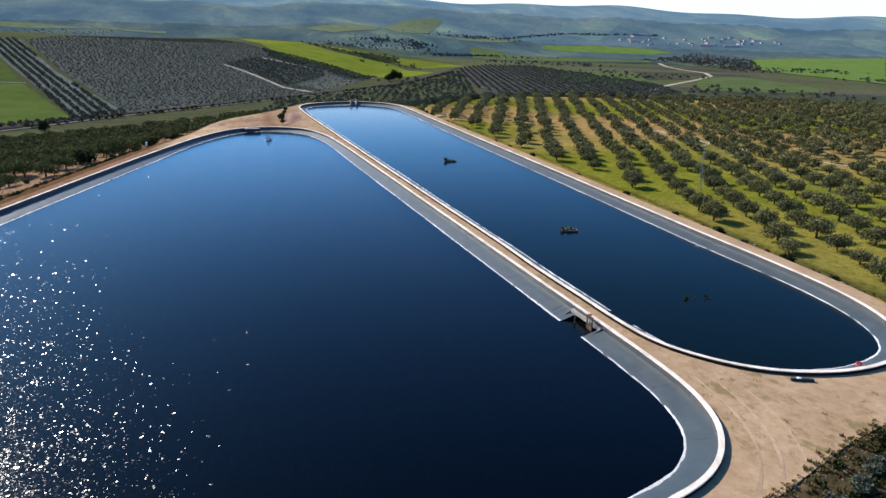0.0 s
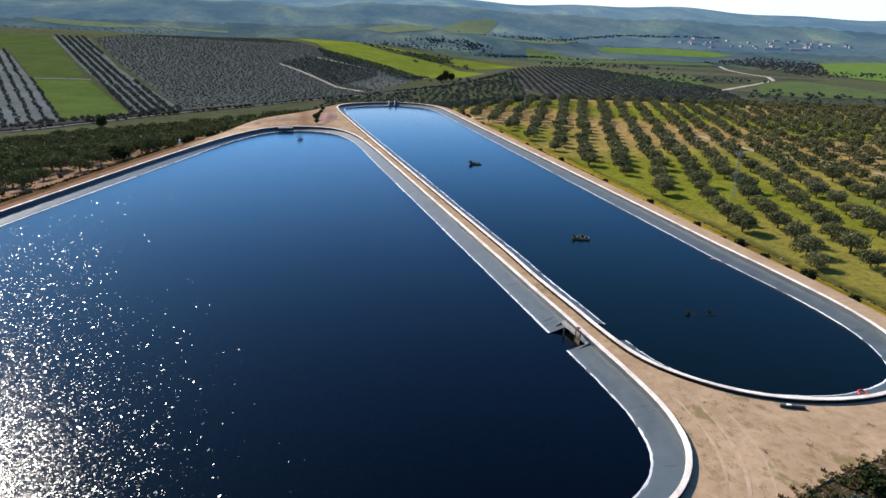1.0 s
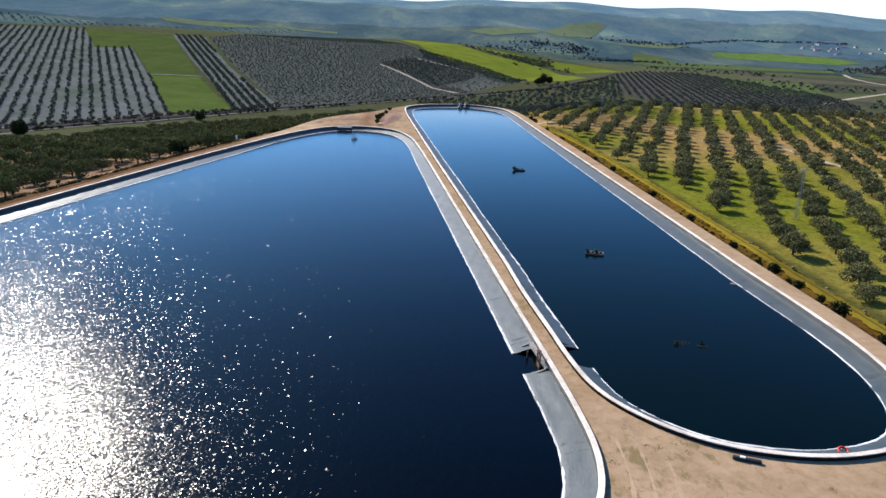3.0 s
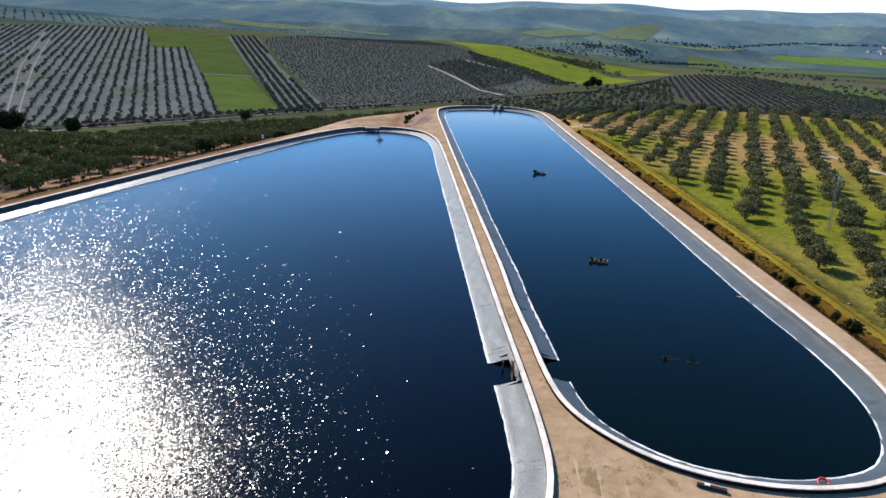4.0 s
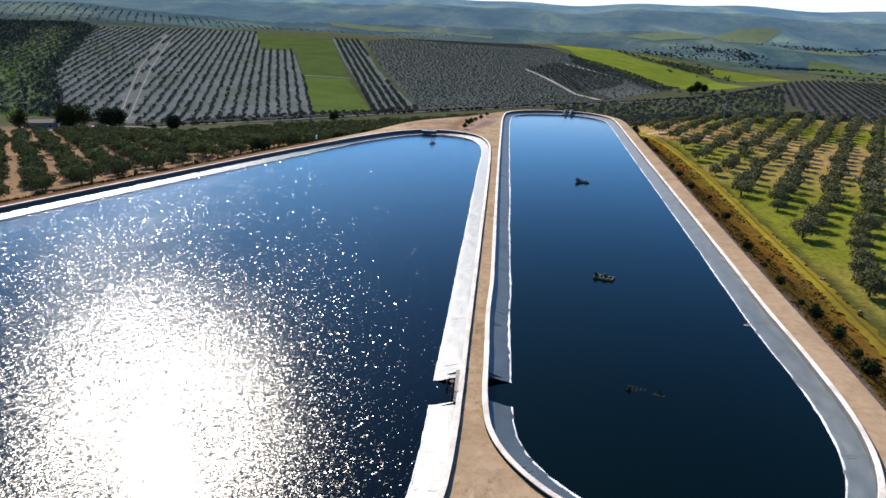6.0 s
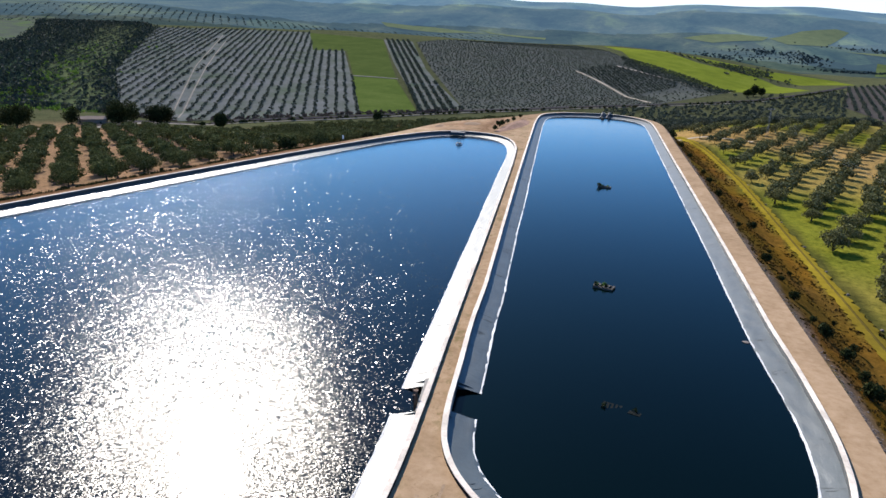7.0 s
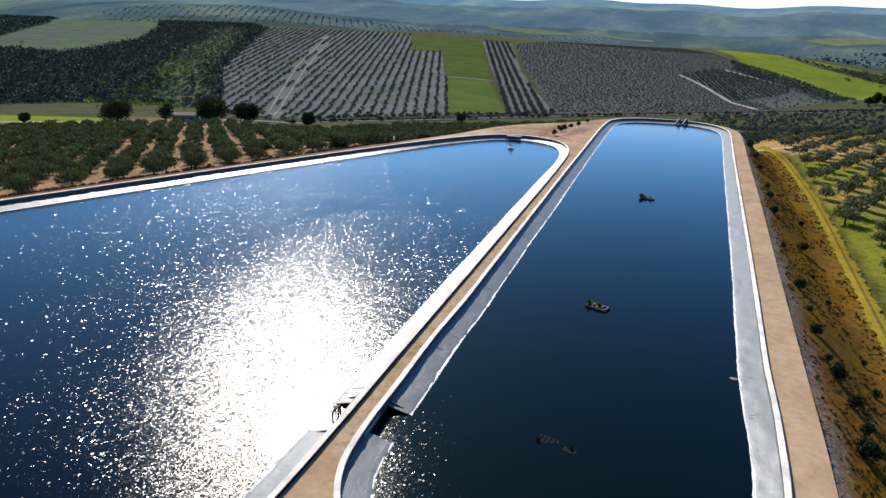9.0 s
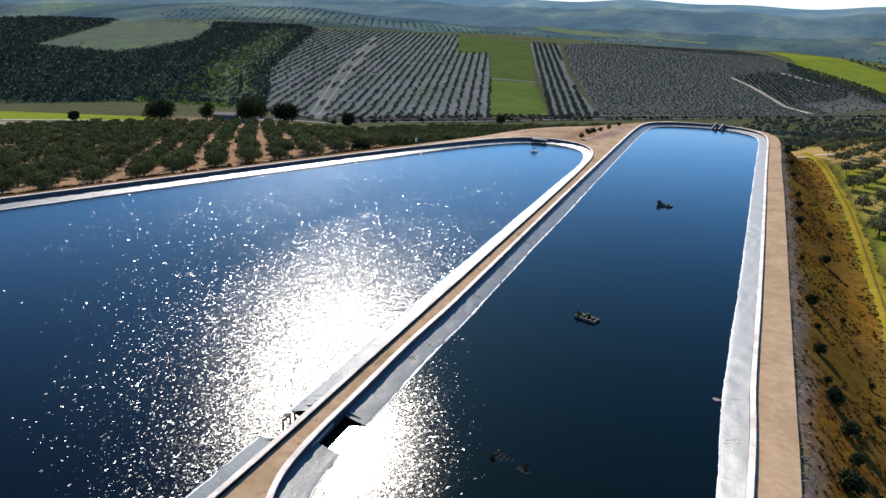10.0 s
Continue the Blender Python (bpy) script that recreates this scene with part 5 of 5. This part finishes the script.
for a_, b_ in zip(along[:-1], along[1:]):
    n = int(np.linalg.norm(b_ - a_) / 5)
    tt = rs.random(n)[:, None]
    q = a_ + (b_ - a_) * tt
    nn = np.array((b_[1] - a_[1], a_[0] - b_[0])) / np.linalg.norm(b_ - a_)
    hedge.append(q + nn * (12 + 10 * rs.random((n, 1))))
hedge = np.concatenate(hedge)
grove_mesh("hedge", np.c_[hedge, land_near(hedge[:, 0], hedge[:, 1])], far_kinds, M_BUSH, "dark hedge along the railway", "hedge", (0.5, 1.1), 5)

# dry tufts on the bank, on the sand and along the verge
def tuft_arrays(seed, n, h, w):
    rr = random.Random(seed)
    v, f = [], []
    for _ in range(n):
        a, l = rr.uniform(0, 6.28), rr.uniform(.5, 1)
        dx, dy = math.cos(a), math.sin(a)
        ox, oy = rr.uniform(-w, w), rr.uniform(-w, w)
        k = len(v)
        v += [(ox - dy * .08, oy + dx * .08, -.05), (ox + dy * .08, oy - dx * .08, -.05), (ox + dx * w * l * .7 + dy * .05, oy + dy * w * l * .7 - dx * .05, h * l), (ox + dx * w * l * .7 - dy * .05, oy + dy * w * l * .7 + dx * .05, h * l)]
        f.append((k, k + 1, k + 2, k + 3))
    return np.array(v), np.array(f)


tufts = [tuft_arrays(i, 12, 0.26, 0.22) for i in range(4)]
rs = np.random.default_rng(80)
cand = np.c_[rs.uniform(52, 96, 26000), rs.uniform(60, 345, 26000)]
sdc = poly_sd(cand[:, 0], cand[:, 1], OUTER)
cand = cand[(sdc > 1.2) & (sdc < 17) & (cand[:, 0] > 72 - 0.115 * (cand[:, 1] - 100)) & (wob(cand[:, 0], cand[:, 1], 5.0, 1.7) > -0.5)][:4200]
M_RUSTGRASS = leaf_material("rust_brown_grass", (0.038, 0.026, 0.011), (0.105, 0.062, 0.018), (0.19, 0.12, 0.03))
grove_mesh("dry_grass", np.c_[cand, land_near(cand[:, 0], cand[:, 1])], tufts, M_RUSTGRASS, "dry rust-brown grass tufts on the bank", "grass", (0.4, 1.0), 6)
M_WEED = leaf_material("sand_weeds", (0.17, 0.13, 0.06), (0.23, 0.175, 0.085), (0.29, 0.21, 0.11))
rc = np.random.default_rng(95)
cc = np.c_[rc.uniform(28, 92, 9000), rc.uniform(26, 68, 9000)]
sdc2 = poly_sd(cc[:, 0], cc[:, 1], OUTER)
cc = cc[(sdc2 > 0.4) & (sdc2 < 12) & (wob(cc[:, 0], cc[:, 1], 2.3, 0.9) > -0.4)]
grove_mesh("dry_grass", np.c_[cc[:1500], land_near(cc[:1500, 0], cc[:1500, 1])], tufts, M_RUSTGRASS, "dry brown grass tufts on the slope below the sandy corner", "grass", (0.3, 0.8), 12)
ed = ring_out[rc.integers(0, len(ring_out), 6000)] + rc.normal(0, 0.35, (6000, 2))
ed = ed[(ed[:, 1] < 66) & (ed[:, 0] > 28)][:600]
grove_mesh("dry_grass", np.c_[ed, np.where(poly_sd(ed[:, 0], ed[:, 1], OUTER) < 0, DECK - 0.02, land_near(ed[:, 0], ed[:, 1]))], tufts, M_WEED, "dry tan grass along the edge of the sandy corner", "grass", (0.4, 1.1), 14)
grove_mesh("weeds", np.c_[cc[1500:1900], land_near(cc[1500:1900, 0], cc[1500:1900, 1])], [tuft_arrays(60 + i, 16, 0.5, 0.4) for i in range(3)], M_BUSH, "low dark green weeds on the slope below the sandy corner", "weeds", (0.5, 1.3), 13)
ln = np.array([(-72.5, 96), (-61, 146), (-50, 189), (-42.5, 219)])
tl = np.random.default_rng(91).uniform(0, 3, 420)
i_ = tl.astype(int)
hl = ln[i_] + (ln[i_ + 1] - ln[i_]) * (tl - i_)[:, None] + np.random.default_rng(92).normal(0, 0.35, (420, 2))
grove_mesh("weeds", np.c_[hl, land_near(hl[:, 0], hl[:, 1])], [tuft_arrays(40 + i, 14, 0.5, 0.45) for i in range(3)], M_BUSH, "low dark weeds along the brown verge", "weeds", (0.5, 1.3), 9)
low = [tuft_arrays(20 + i, 18, 0.09, 0.6) for i in range(4)]
wd = np.c_[rs.uniform(37, 76, 5000), rs.uniform(44, 72, 5000)]
ok = (poly_sd(wd[:, 0], wd[:, 1], OUTER) < -0.6) & (poly_sd(wd[:, 0], wd[:, 1], ring_l[::3].tolist()) > 0.8) & (poly_sd(wd[:, 0], wd[:, 1], ring_s[::3].tolist()) > 0.8) & (wob(wd[:, 0], wd[:, 1], 7.0, 4.0) > -0.3)
wd = wd[ok][:26]
dk = np.c_[rs.uniform(0, 1, 160), rs.uniform(84, 235, 160)]
dk[:, 0] = 36.6 - 0.155 * (dk[:, 1] - 94) - 1.6 + 2.0 * dk[:, 0] - 0.7
wd = np.concatenate([wd, dk[::3]])
grove_mesh("weeds", np.c_[wd, np.full(len(wd), DECK)], low, M_WEED, "low dry weeds on the sandy ground", "weeds", (0.2, 0.55), 7)

# stones and rubble along the pale verge and the yellow track
def stone_arrays(seed):
    rr = random.Random(seed)
    bm = bmesh.new()
    bmesh.ops.create_icosphere(bm, subdivisions=1, radius=1.0)
    for v in bm.verts:
        v.co *= rr.uniform(.7, 1.15)
        v.co.z *= .6
    bm.verts.index_update()
    v, f = np.array([x.co[:] for x in bm.verts]), np.array([[y.index for y in x.verts] for x in bm.faces])
    bm.free()
    return v, f


stones = [stone_arrays(i) for i in range(5)]
rs = np.random.default_rng(81)
edge_i = rs.integers(0, len(ring_out), 9000)
ev = ring_out[edge_i] + rs.normal(0, .9, (9000, 2))
sde = poly_sd(ev[:, 0], ev[:, 1], OUTER)
ev = ev[(sde > .1) & (sde < 2.6) & (ev[:, 1] > 38) & (ev[:, 0] > 30)][:2000]
grove_mesh("rubble", np.c_[ev, land_near(ev[:, 0], ev[:, 1])], stones, M_STONE, "loose stones along the edge of the sandy track", "stones", (0.05, 0.15), 8)
one = [bmesh.new() for _ in range(3)]
rock_k = []
for i, bm in enumerate(one):
    bmesh.ops.create_icosphere(bm, subdivisions=2, radius=0.34)
    rr = random.Random(i)
    for v in bm.verts:
        v.co *= rr.uniform(.85, 1.12)
        v.co.z = v.co.z * .62 + .12
    rock_k.append(part("stone", bm, M_STONE))
scatter(rock_k, [(86.2, 176, 1), (87.6, 160, .8), (88.9, 148, .9), (90.6, 133, .8), (91.4, 122, 1), (84.2, 196, .8), (82.6, 214, .9), (92.3, 112, .8), (80.2, 238, .9), (92.8, 100, .9)],
        "pale stone beside the yellow track", "stone", "pale stones beside the track", 11)


# ---------------------------------------------------------------- things in and round the ponds
def raft(m, seed, length=2.9, width=1.25, plants=5, wood=M_WOOD):
    """A raft of weathered planks that floats, with tufts of plants."""
    rr = random.Random(seed)
    t = empty("raft", m)
    for side in (-1, 1):
        bm = bmesh.new()
        add_box(bm, Matrix.Translation((0, side * width / 2, -0.12)), length, 0.22, 0.36, 0.03)
        part("beam", bm, wood, t)
    for i in range(5):
        bm = bmesh.new()
        x = -length / 2 + 0.15 + i * (length - 0.3) / 4
        add_box(bm, Matrix.Translation((x, 0, 0.22)) @ Matrix.Rotation(rr.uniform(-.08, .08), 4, "Z"), 0.24, width * 1.05, 0.07, 0.015)
        part("plank", bm, wood, t)
    for i in range(plants):
        bm = bmesh.new()
        c = (rr.uniform(-.45, .45) * length, rr.uniform(-.3, .3) * width)
        leaf_crown(bm, [(c[0], c[1], .42, .26, .28)], 46, 0.10, rr)
        part("plant", bm, M_BUSH if i % 2 or wood is not M_WOOD else M_SHRUB, t, "green plants growing on the raft")
    return tagged(t, "weathered wooden raft with plants floating on the pond", "raft", "rafts on the long pond")


raft(Matrix.Translation((50.0, 119.1, 0.05)) @ Matrix.Rotation(radians(-12), 4, "Z"), 1, 3.0, 1.3, 6)
r2 = raft(Matrix.Translation((43.2, 188.8, 0.05)) @ Matrix.Rotation(radians(-4), 4, "Z"), 2, 3.1, 1.0, 3)
bm = bmesh.new()
leaf_crown(bm, [(-1.35, 0, .55, .5, .5)], 160, 0.13, random.Random(6))
part("plant", bm, M_BUSH, r2, "dark bush growing at the end of the raft")
raft(Matrix.Translation((54.2, 85.0, -0.27)) @ Matrix.Rotation(radians(-6), 4, "Z") @ Matrix.Rotation(radians(3), 4, "X") @ Matrix.Rotation(radians(2), 4, "Y"), 3, 2.0, 1.1, 1, M_WETWOOD)
raft(Matrix.Translation((56.5, 84.6, -0.28)) @ Matrix.Rotation(radians(-14), 4, "Z") @ Matrix.Rotation(radians(-4), 4, "X"), 4, 1.3, 1.0, 1, M_WETWOOD)

# float with a tripod in the large pond
buoy = empty("mooring_buoy", Matrix.Translation((-6.6, 231.4, 0)))
bm = bmesh.new()
for a in range(3):
    an = a * 2.094
    bmesh.ops.create_uvsphere(bm, u_segments=14, v_segments=8, radius=0.55, matrix=Matrix.Translation((math.cos(an) * .7, math.sin(an) * .7, .12)) @ Matrix.Diagonal((1, 1, .75, 1)))
part("float", bm, M_WHITE, buoy, "white plastic floats", True)
bm = bmesh.new()
add_box(bm, Matrix.Translation((0, 0, .42)), 1.7, 1.5, .14, .04)
part("platform", bm, M_BLUE, buoy, "dark blue platform")
for a in range(3):
    an = a * 2.094 + .5
    bm = bmesh.new()
    add_rod(bm, (math.cos(an) * .6, math.sin(an) * .6, .5), (math.cos(an) * .25, math.sin(an) * .25, 1.7), .07, .06)
    part("leg", bm, M_DARK, buoy)
tagged(buoy, "white floats carrying a dark tripod on the water", "buoy")

# intake platform at the end of the large pond
jetty = empty("intake_platform", Matrix.Translation((-12.4, 249.4, 0)) @ Matrix.Rotation(radians(8), 4, "Z"))
bm = bmesh.new()
add_box(bm, Matrix.Translation((0, 0, 1.10)), 5.0, 2.0, .14, .03)
part("deck", bm, M_CONCRETE, jetty, "grey deck slab")
bm = bmesh.new()
add_box(bm, Matrix.Translation((0, -1.15, .22)), 5.0, .12, .95, .02)
part("screen", bm, M_BLUE, jetty, "dark blue front screen")
for sx_ in (-2.3, 0, 2.3):
    bm = bmesh.new()
    add_rod(bm, (sx_, -1.05, -2), (sx_, -1.05, 1.2), .12)
    part("post", bm, M_DARK, jetty)
bm = bmesh.new()
for sx_ in (-2.5, -1.25, 0, 1.25, 2.5):
    add_rod(bm, (sx_, -1.2, 1.3), (sx_, -1.2, 2.1), .03)
add_rod(bm, (-2.5, -1.2, 2.1), (2.5, -1.2, 2.1), .03)
part("railing", bm, M_STEEL, jetty, "thin steel railing")
tagged(jetty, "dark blue intake platform with a grey deck at the pond end", "platform")

# inlet pipes on the end bank of the long pond
inlet = empty("inlet_pipes", Matrix.Translation((29.3, 333.6, 0)) @ Matrix.Rotation(radians(10), 4, "Z"))
for sx_ in (-1.5, 1.2):
    bm = bmesh.new()
    add_rod(bm, (sx_ + .5, 1.4, 1.75), (sx_ - 1.1, -4.0, 0.0), .42, .42, 12)
    part("pipe", bm, M_DARK, inlet, "black pipe sloping into the water")
    bm = bmesh.new()
    add_box(bm, Matrix.Translation((sx_ + .5, 1.3, .6)), 1.2, 1.0, 1.4, .05)
    part("block", bm, M_CONCRETE, inlet, "concrete anchor block")
tagged(inlet, "two black inlet pipes sloping down the end bank", "pipes")

# life ring on the liner
bm = bmesh.new()
n1, n2 = 24, 8
vs_ = [[bm.verts.new(((.42 + .11 * math.cos(b * 6.283 / n2)) * math.cos(a * 6.283 / n1), (.42 + .11 * math.cos(b * 6.283 / n2)) * math.sin(a * 6.283 / n1), .11 * math.sin(b * 6.283 / n2))) for b in range(n2)] for a in range(n1)]
for a in range(n1):
    for b in range(n2):
        bm.faces.new([vs_[a][b], vs_[(a + 1) % n1][b], vs_[(a + 1) % n1][(b + 1) % n2], vs_[a][(b + 1) % n2]])
ring_ob = part("life_ring", bm, M_RED, None, "", True)
ring_ob.matrix_world = Matrix.Translation((61.9, 62.9, .22)) @ Matrix.Rotation(radians(19), 4, "X")
tagged(ring_ob, "red life ring lying on the liner at the water's edge", "life ring")

# dark sleeper with a white cap beside the kerb
bench = empty("timber_beam", Matrix.Translation((51.8, 59.7, DECK)) @ Matrix.Rotation(radians(-16), 4, "Z"))
bm = bmesh.new()
add_box(bm, Matrix.Identity(4), 2.3, .35, .28, .03)
part("beam", bm, M_DARK, bench, "black beam")
bm = bmesh.new()
add_box(bm, Matrix.Translation((-.35, 0, .28)), .42, .3, .10, .02)
part("cap", bm, M_WHITE, bench, "small white slab")
tagged(bench, "black timber beam with a small white slab on it", "beam")
bm = bmesh.new()
add_box(bm, Matrix.Identity(4), 1.5, .16, .12, .02)
pl = part("plank", bm, M_WOOD)
pl.matrix_world = Matrix.Translation((69.2, 58.9, DECK)) @ Matrix.Rotation(radians(-28), 4, "Z")
tagged(pl, "dark wooden plank lying on the sand", "plank")

# sluice gate on the dike
gate = empty("sluice_gate", Matrix.Translation((36.0, 77.4, 0)) @ Matrix.Rotation(radians(98), 4, "Z"))
for sx_ in (-.55, .55):
    bm = bmesh.new()
    add_box(bm, Matrix.Translation((sx_, .1, -1)), .14, .14, 2.75, .02)
    part("post", bm, M_RUST, gate)
bm = bmesh.new()
add_box(bm, Matrix.Translation((0, .1, 1.68)), 1.4, .18, .14, .02)
part("crossbeam", bm, M_RUST, gate)
bm = bmesh.new()
add_box(bm, Matrix.Translation((0, .1, -.9)), 1.0, .06, 1.5, .01)
part("plate", bm, M_RUST, gate, "rusty gate plate")
bm = bmesh.new()
add_rod(bm, (0, .1, .6), (0, .1, 2.05), .04)
bmesh.ops.create_cone(bm, cap_ends=True, segments=14, radius1=.26, radius2=.26, depth=.05, matrix=Matrix.Translation((0, .1, 2.0)))
part("handwheel", bm, M_RUST, gate, "rusty handwheel on its spindle")
tagged(gate, "rusty steel sluice gate on the kerb over the dike passage", "sluice gate")
bm = bmesh.new()
add_rod(bm, (0, 0, -1.0), (0, 0, .9), .11, .09, 8)
st = part("stake", bm, M_WOOD)
st.matrix_world = Matrix.Translation((34.9, 79.6, 0)) @ Matrix.Rotation(.12, 4, "X")
tagged(st, "weathered wooden stake standing in the passage water", "stake")

# floating litter near the long bank
bm = bmesh.new()
bmesh.ops.create_icosphere(bm, subdivisions=3, radius=.36)
for v in bm.verts:
    v.co.x *= 1.2 + .2 * math.sin(v.co.y * 9)
    v.co.z = v.co.z * .16 + .03
fl = part("plastic_sheet", bm, M_STONE, None, "", True)
fl.matrix_world = Matrix.Translation((68.5, 106.8, .02))
tagged(fl, "crumpled grey plastic sheet floating near the bank", "litter")

# earth mound and turning place at the far end
def heap(name, cx, cy, rx, ry, h, turn, material, label, seed, base):
    nr, na = 7, 28
    rr = random.Random(seed)
    v, f = [(0, 0, h)], []
    for i in range(1, nr + 1):
        u = i / nr
        for j in range(na):
            a = j * 6.283 / na
            k_ = u * (1 + .12 * math.sin(3 * a + seed) + .06 * rr.uniform(-1, 1))
            v.append((math.cos(a) * rx * k_, math.sin(a) * ry * k_, h * (0.5 + 0.5 * math.cos(u * math.pi)) * (1 + .12 * rr.uniform(-1, 1)) - (.12 if i == nr else 0)))
    f += [[0, 1 + j, 1 + (j + 1) % na] for j in range(na)]
    for i in range(nr - 1):
        f += [[1 + i * na + j, 1 + (i + 1) * na + j, 1 + (i + 1) * na + (j + 1) % na, 1 + i * na + (j + 1) % na] for j in range(na)]
    ob = mesh_np(name, v, f, material, smooth=True)
    ob.matrix_world = Matrix.Translation((cx, cy, base)) @ Matrix.Rotation(turn, 4, "Z")
    return tagged(ob, label, "mound")


heap("earth_mound", 1.0, 279, 3.8, 21, 1.0, -0.05, M_REDEARTH, "long mound of reddish earth with bushes on its ridge", 1, DECK - .02)
heap("earth_mound", -14.6, 275, 3.6, 5.0, .35, 0.0, M_EARTH, "low heap of brown earth at the turning place", 2, DECK - .02)
heap("earth_mound", -23.5, 263, 1.6, 4.5, .4, 0.1, M_EARTH, "low heap of brown earth at the turning place", 3, DECK - .02)
bm = bmesh.new()
add_box(bm, Matrix.Identity(4), .45, .45, 1.1, .05)
pst = part("marker_post", bm, M_WHITE)
pst.matrix_world = Matrix.Translation((-40.3, 217.5, DECK))
tagged(pst, "short white marker post beside the track", "post")


# ---------------------------------------------------------------- pylons
def pylon(x, y, h):
    base = float(land_near(np.array(x), np.array(y)))
    t = empty("power_pylon", Matrix.Translation((x, y, base)) @ Matrix.Rotation(radians(25), 4, "Z"))
    w0, w1 = .40, .15
    for sx_ in (-1, 1):
        for sy_ in (-1, 1):
            bm = bmesh.new()
            add_rod(bm, (sx_ * w0, sy_ * w0, -.3), (sx_ * w1, sy_ * w1, h), .036, .03, 5)
            part("leg", bm, M_STEEL, t)
    n = 12
    bm = bmesh.new()
    for i in range(n):
        za, zb = h * i / n, h * (i + 1) / n
        wa, wb = w0 + (w1 - w0) * i / n, w0 + (w1 - w0) * (i + 1) / n
        s = 1 if i % 2 else -1
        for p, q in (((-s * wa, -wa, za), (s * wb, -wb, zb)), ((s * wa, wa, za), (-s * wb, wb, zb)), ((-wa, s * wa, za), (-wb, -s * wb, zb)), ((wa, -s * wa, za), (wb, s * wb, zb))):
            add_rod(bm, p, q, .018, .018, 4)
    part("bracing", bm, M_STEEL, t)
    bm = bmesh.new()
    add_rod(bm, (-1.5, 0, h), (1.5, 0, h), .07, .07, 5)
    arm = part("crossarm", bm, M_STEEL, t)
    for sx_ in (-1.4, 0, 1.4):
        bm = bmesh.new()
        for i in range(3):
            bmesh.ops.create_cone(bm, cap_ends=True, segments=8, radius1=.12, radius2=.07, depth=.12, matrix=Matrix.Translation((sx_, 0, h + .12 + i * .13)))
        part("insulator", bm, M_WALL, arm, "pale ceramic insulator")
    return tagged(t, "grey lattice steel pylon standing among the olive trees", "pylon", "pylons in the grove")


STANDS = ((97.0, 352.0), (107.8, 169.3), (118.6, -13.4))
for x, y in STANDS:
    pylon(x, y, 12.0)
for (xa, ya), (xb, yb) in zip(STANDS[:-1], STANDS[1:]):
    for off in (-1.27, 0.0, 1.27):
        line = bpy.data.curves.new("power_cable", "CURVE")
        line.dimensions, line.bevel_depth, line.bevel_resolution = "3D", 0.009, 1
        sp_ = line.splines.new("POLY")
        sp_.points.add(24)
        za, zb = (float(land_near(np.array(x), np.array(y))) + 12.5 for x, y in ((xa, ya), (xb, yb)))
        for i in range(25):
            u = i / 24
            sp_.points[i].co = (xa + (xb - xa) * u + off, ya + (yb - ya) * u + off * 0.47, za + (zb - za) * u - 14.0 * u * (1 - u), 1)
        line.materials.append(M_CABLE)
        tagged(new("power_cable", line), "thin steel cable hanging between two pylons", "cable", "cables of the power line")


# ---------------------------------------------------------------- buildings
def house(x, y, w, d, h, turn, label, group="", wall=M_WALL):
    base = float(land(np.array(x), np.array(y)))
    t = empty("house", Matrix.Translation((x, y, base)) @ Matrix.Rotation(turn, 4, "Z"))
    bm = bmesh.new()
    add_box(bm, Matrix.Translation((0, 0, -1.0)), w, d, h + 1.0)
    shell = part("wall", bm, wall, t)
    bm = bmesh.new()
    e, rise = .4, d * .22
    pts_ = [(-w / 2 - e, -d / 2 - e, h), (w / 2 + e, -d / 2 - e, h), (w / 2 + e, d / 2 + e, h), (-w / 2 - e, d / 2 + e, h), (-w / 2 - e, 0, h + rise), (w / 2 + e, 0, h + rise)]
    vv = [bm.verts.new(p) for p in pts_]
    for q in ((0, 1, 5, 4), (2, 3, 4, 5), (0, 4, 3), (1, 2, 5), (0, 3, 2, 1)):
        bm.faces.new([vv[i] for i in q])
    bmesh.ops.recalc_face_normals(bm, faces=bm.faces[:])
    part("roof", bm, M_ROOF, t)
    for i in range(max(2, int(w / 4))):
        bm = bmesh.new()
        add_box(bm, Matrix.Translation((-w / 2 + (i + .5) * w / max(2, int(w / 4)), -d / 2 - .02, h * .35)), 1.0, .12, 1.3)
        part("window", bm, M_DARK, shell)
    return tagged(t, label, "house", group)


house(-262, 346, 11, 7, 4, 0.6, "low farmhouse with a clay roof among trees by the road", "", M_WALL_OLD)
house(-276, 352, 7, 6, 3.4, 0.3, "low farm shed with a clay roof by the road", "", M_WALL_OLD)
rh = random.Random(33)
for i in range(46):
    u = rh.random()
    x = 1400 + 620 * u + rh.uniform(-50, 50)
    y = 2960 - 190 * u + rh.uniform(-150, 40)
    house(x, y, rh.uniform(10, 26), rh.uniform(8, 12), rh.uniform(3.5, 6.5), rh.uniform(0, 3.1), "white village house with a clay roof in the valley", "village houses")
for x, y, w in ((1556, 3000, 44), (1690, 2700, 60), (1770, 2640, 70), (1180, 1130, 11)):
    house(x, y, w, 14, 7, -0.5, "large white shed in the valley")
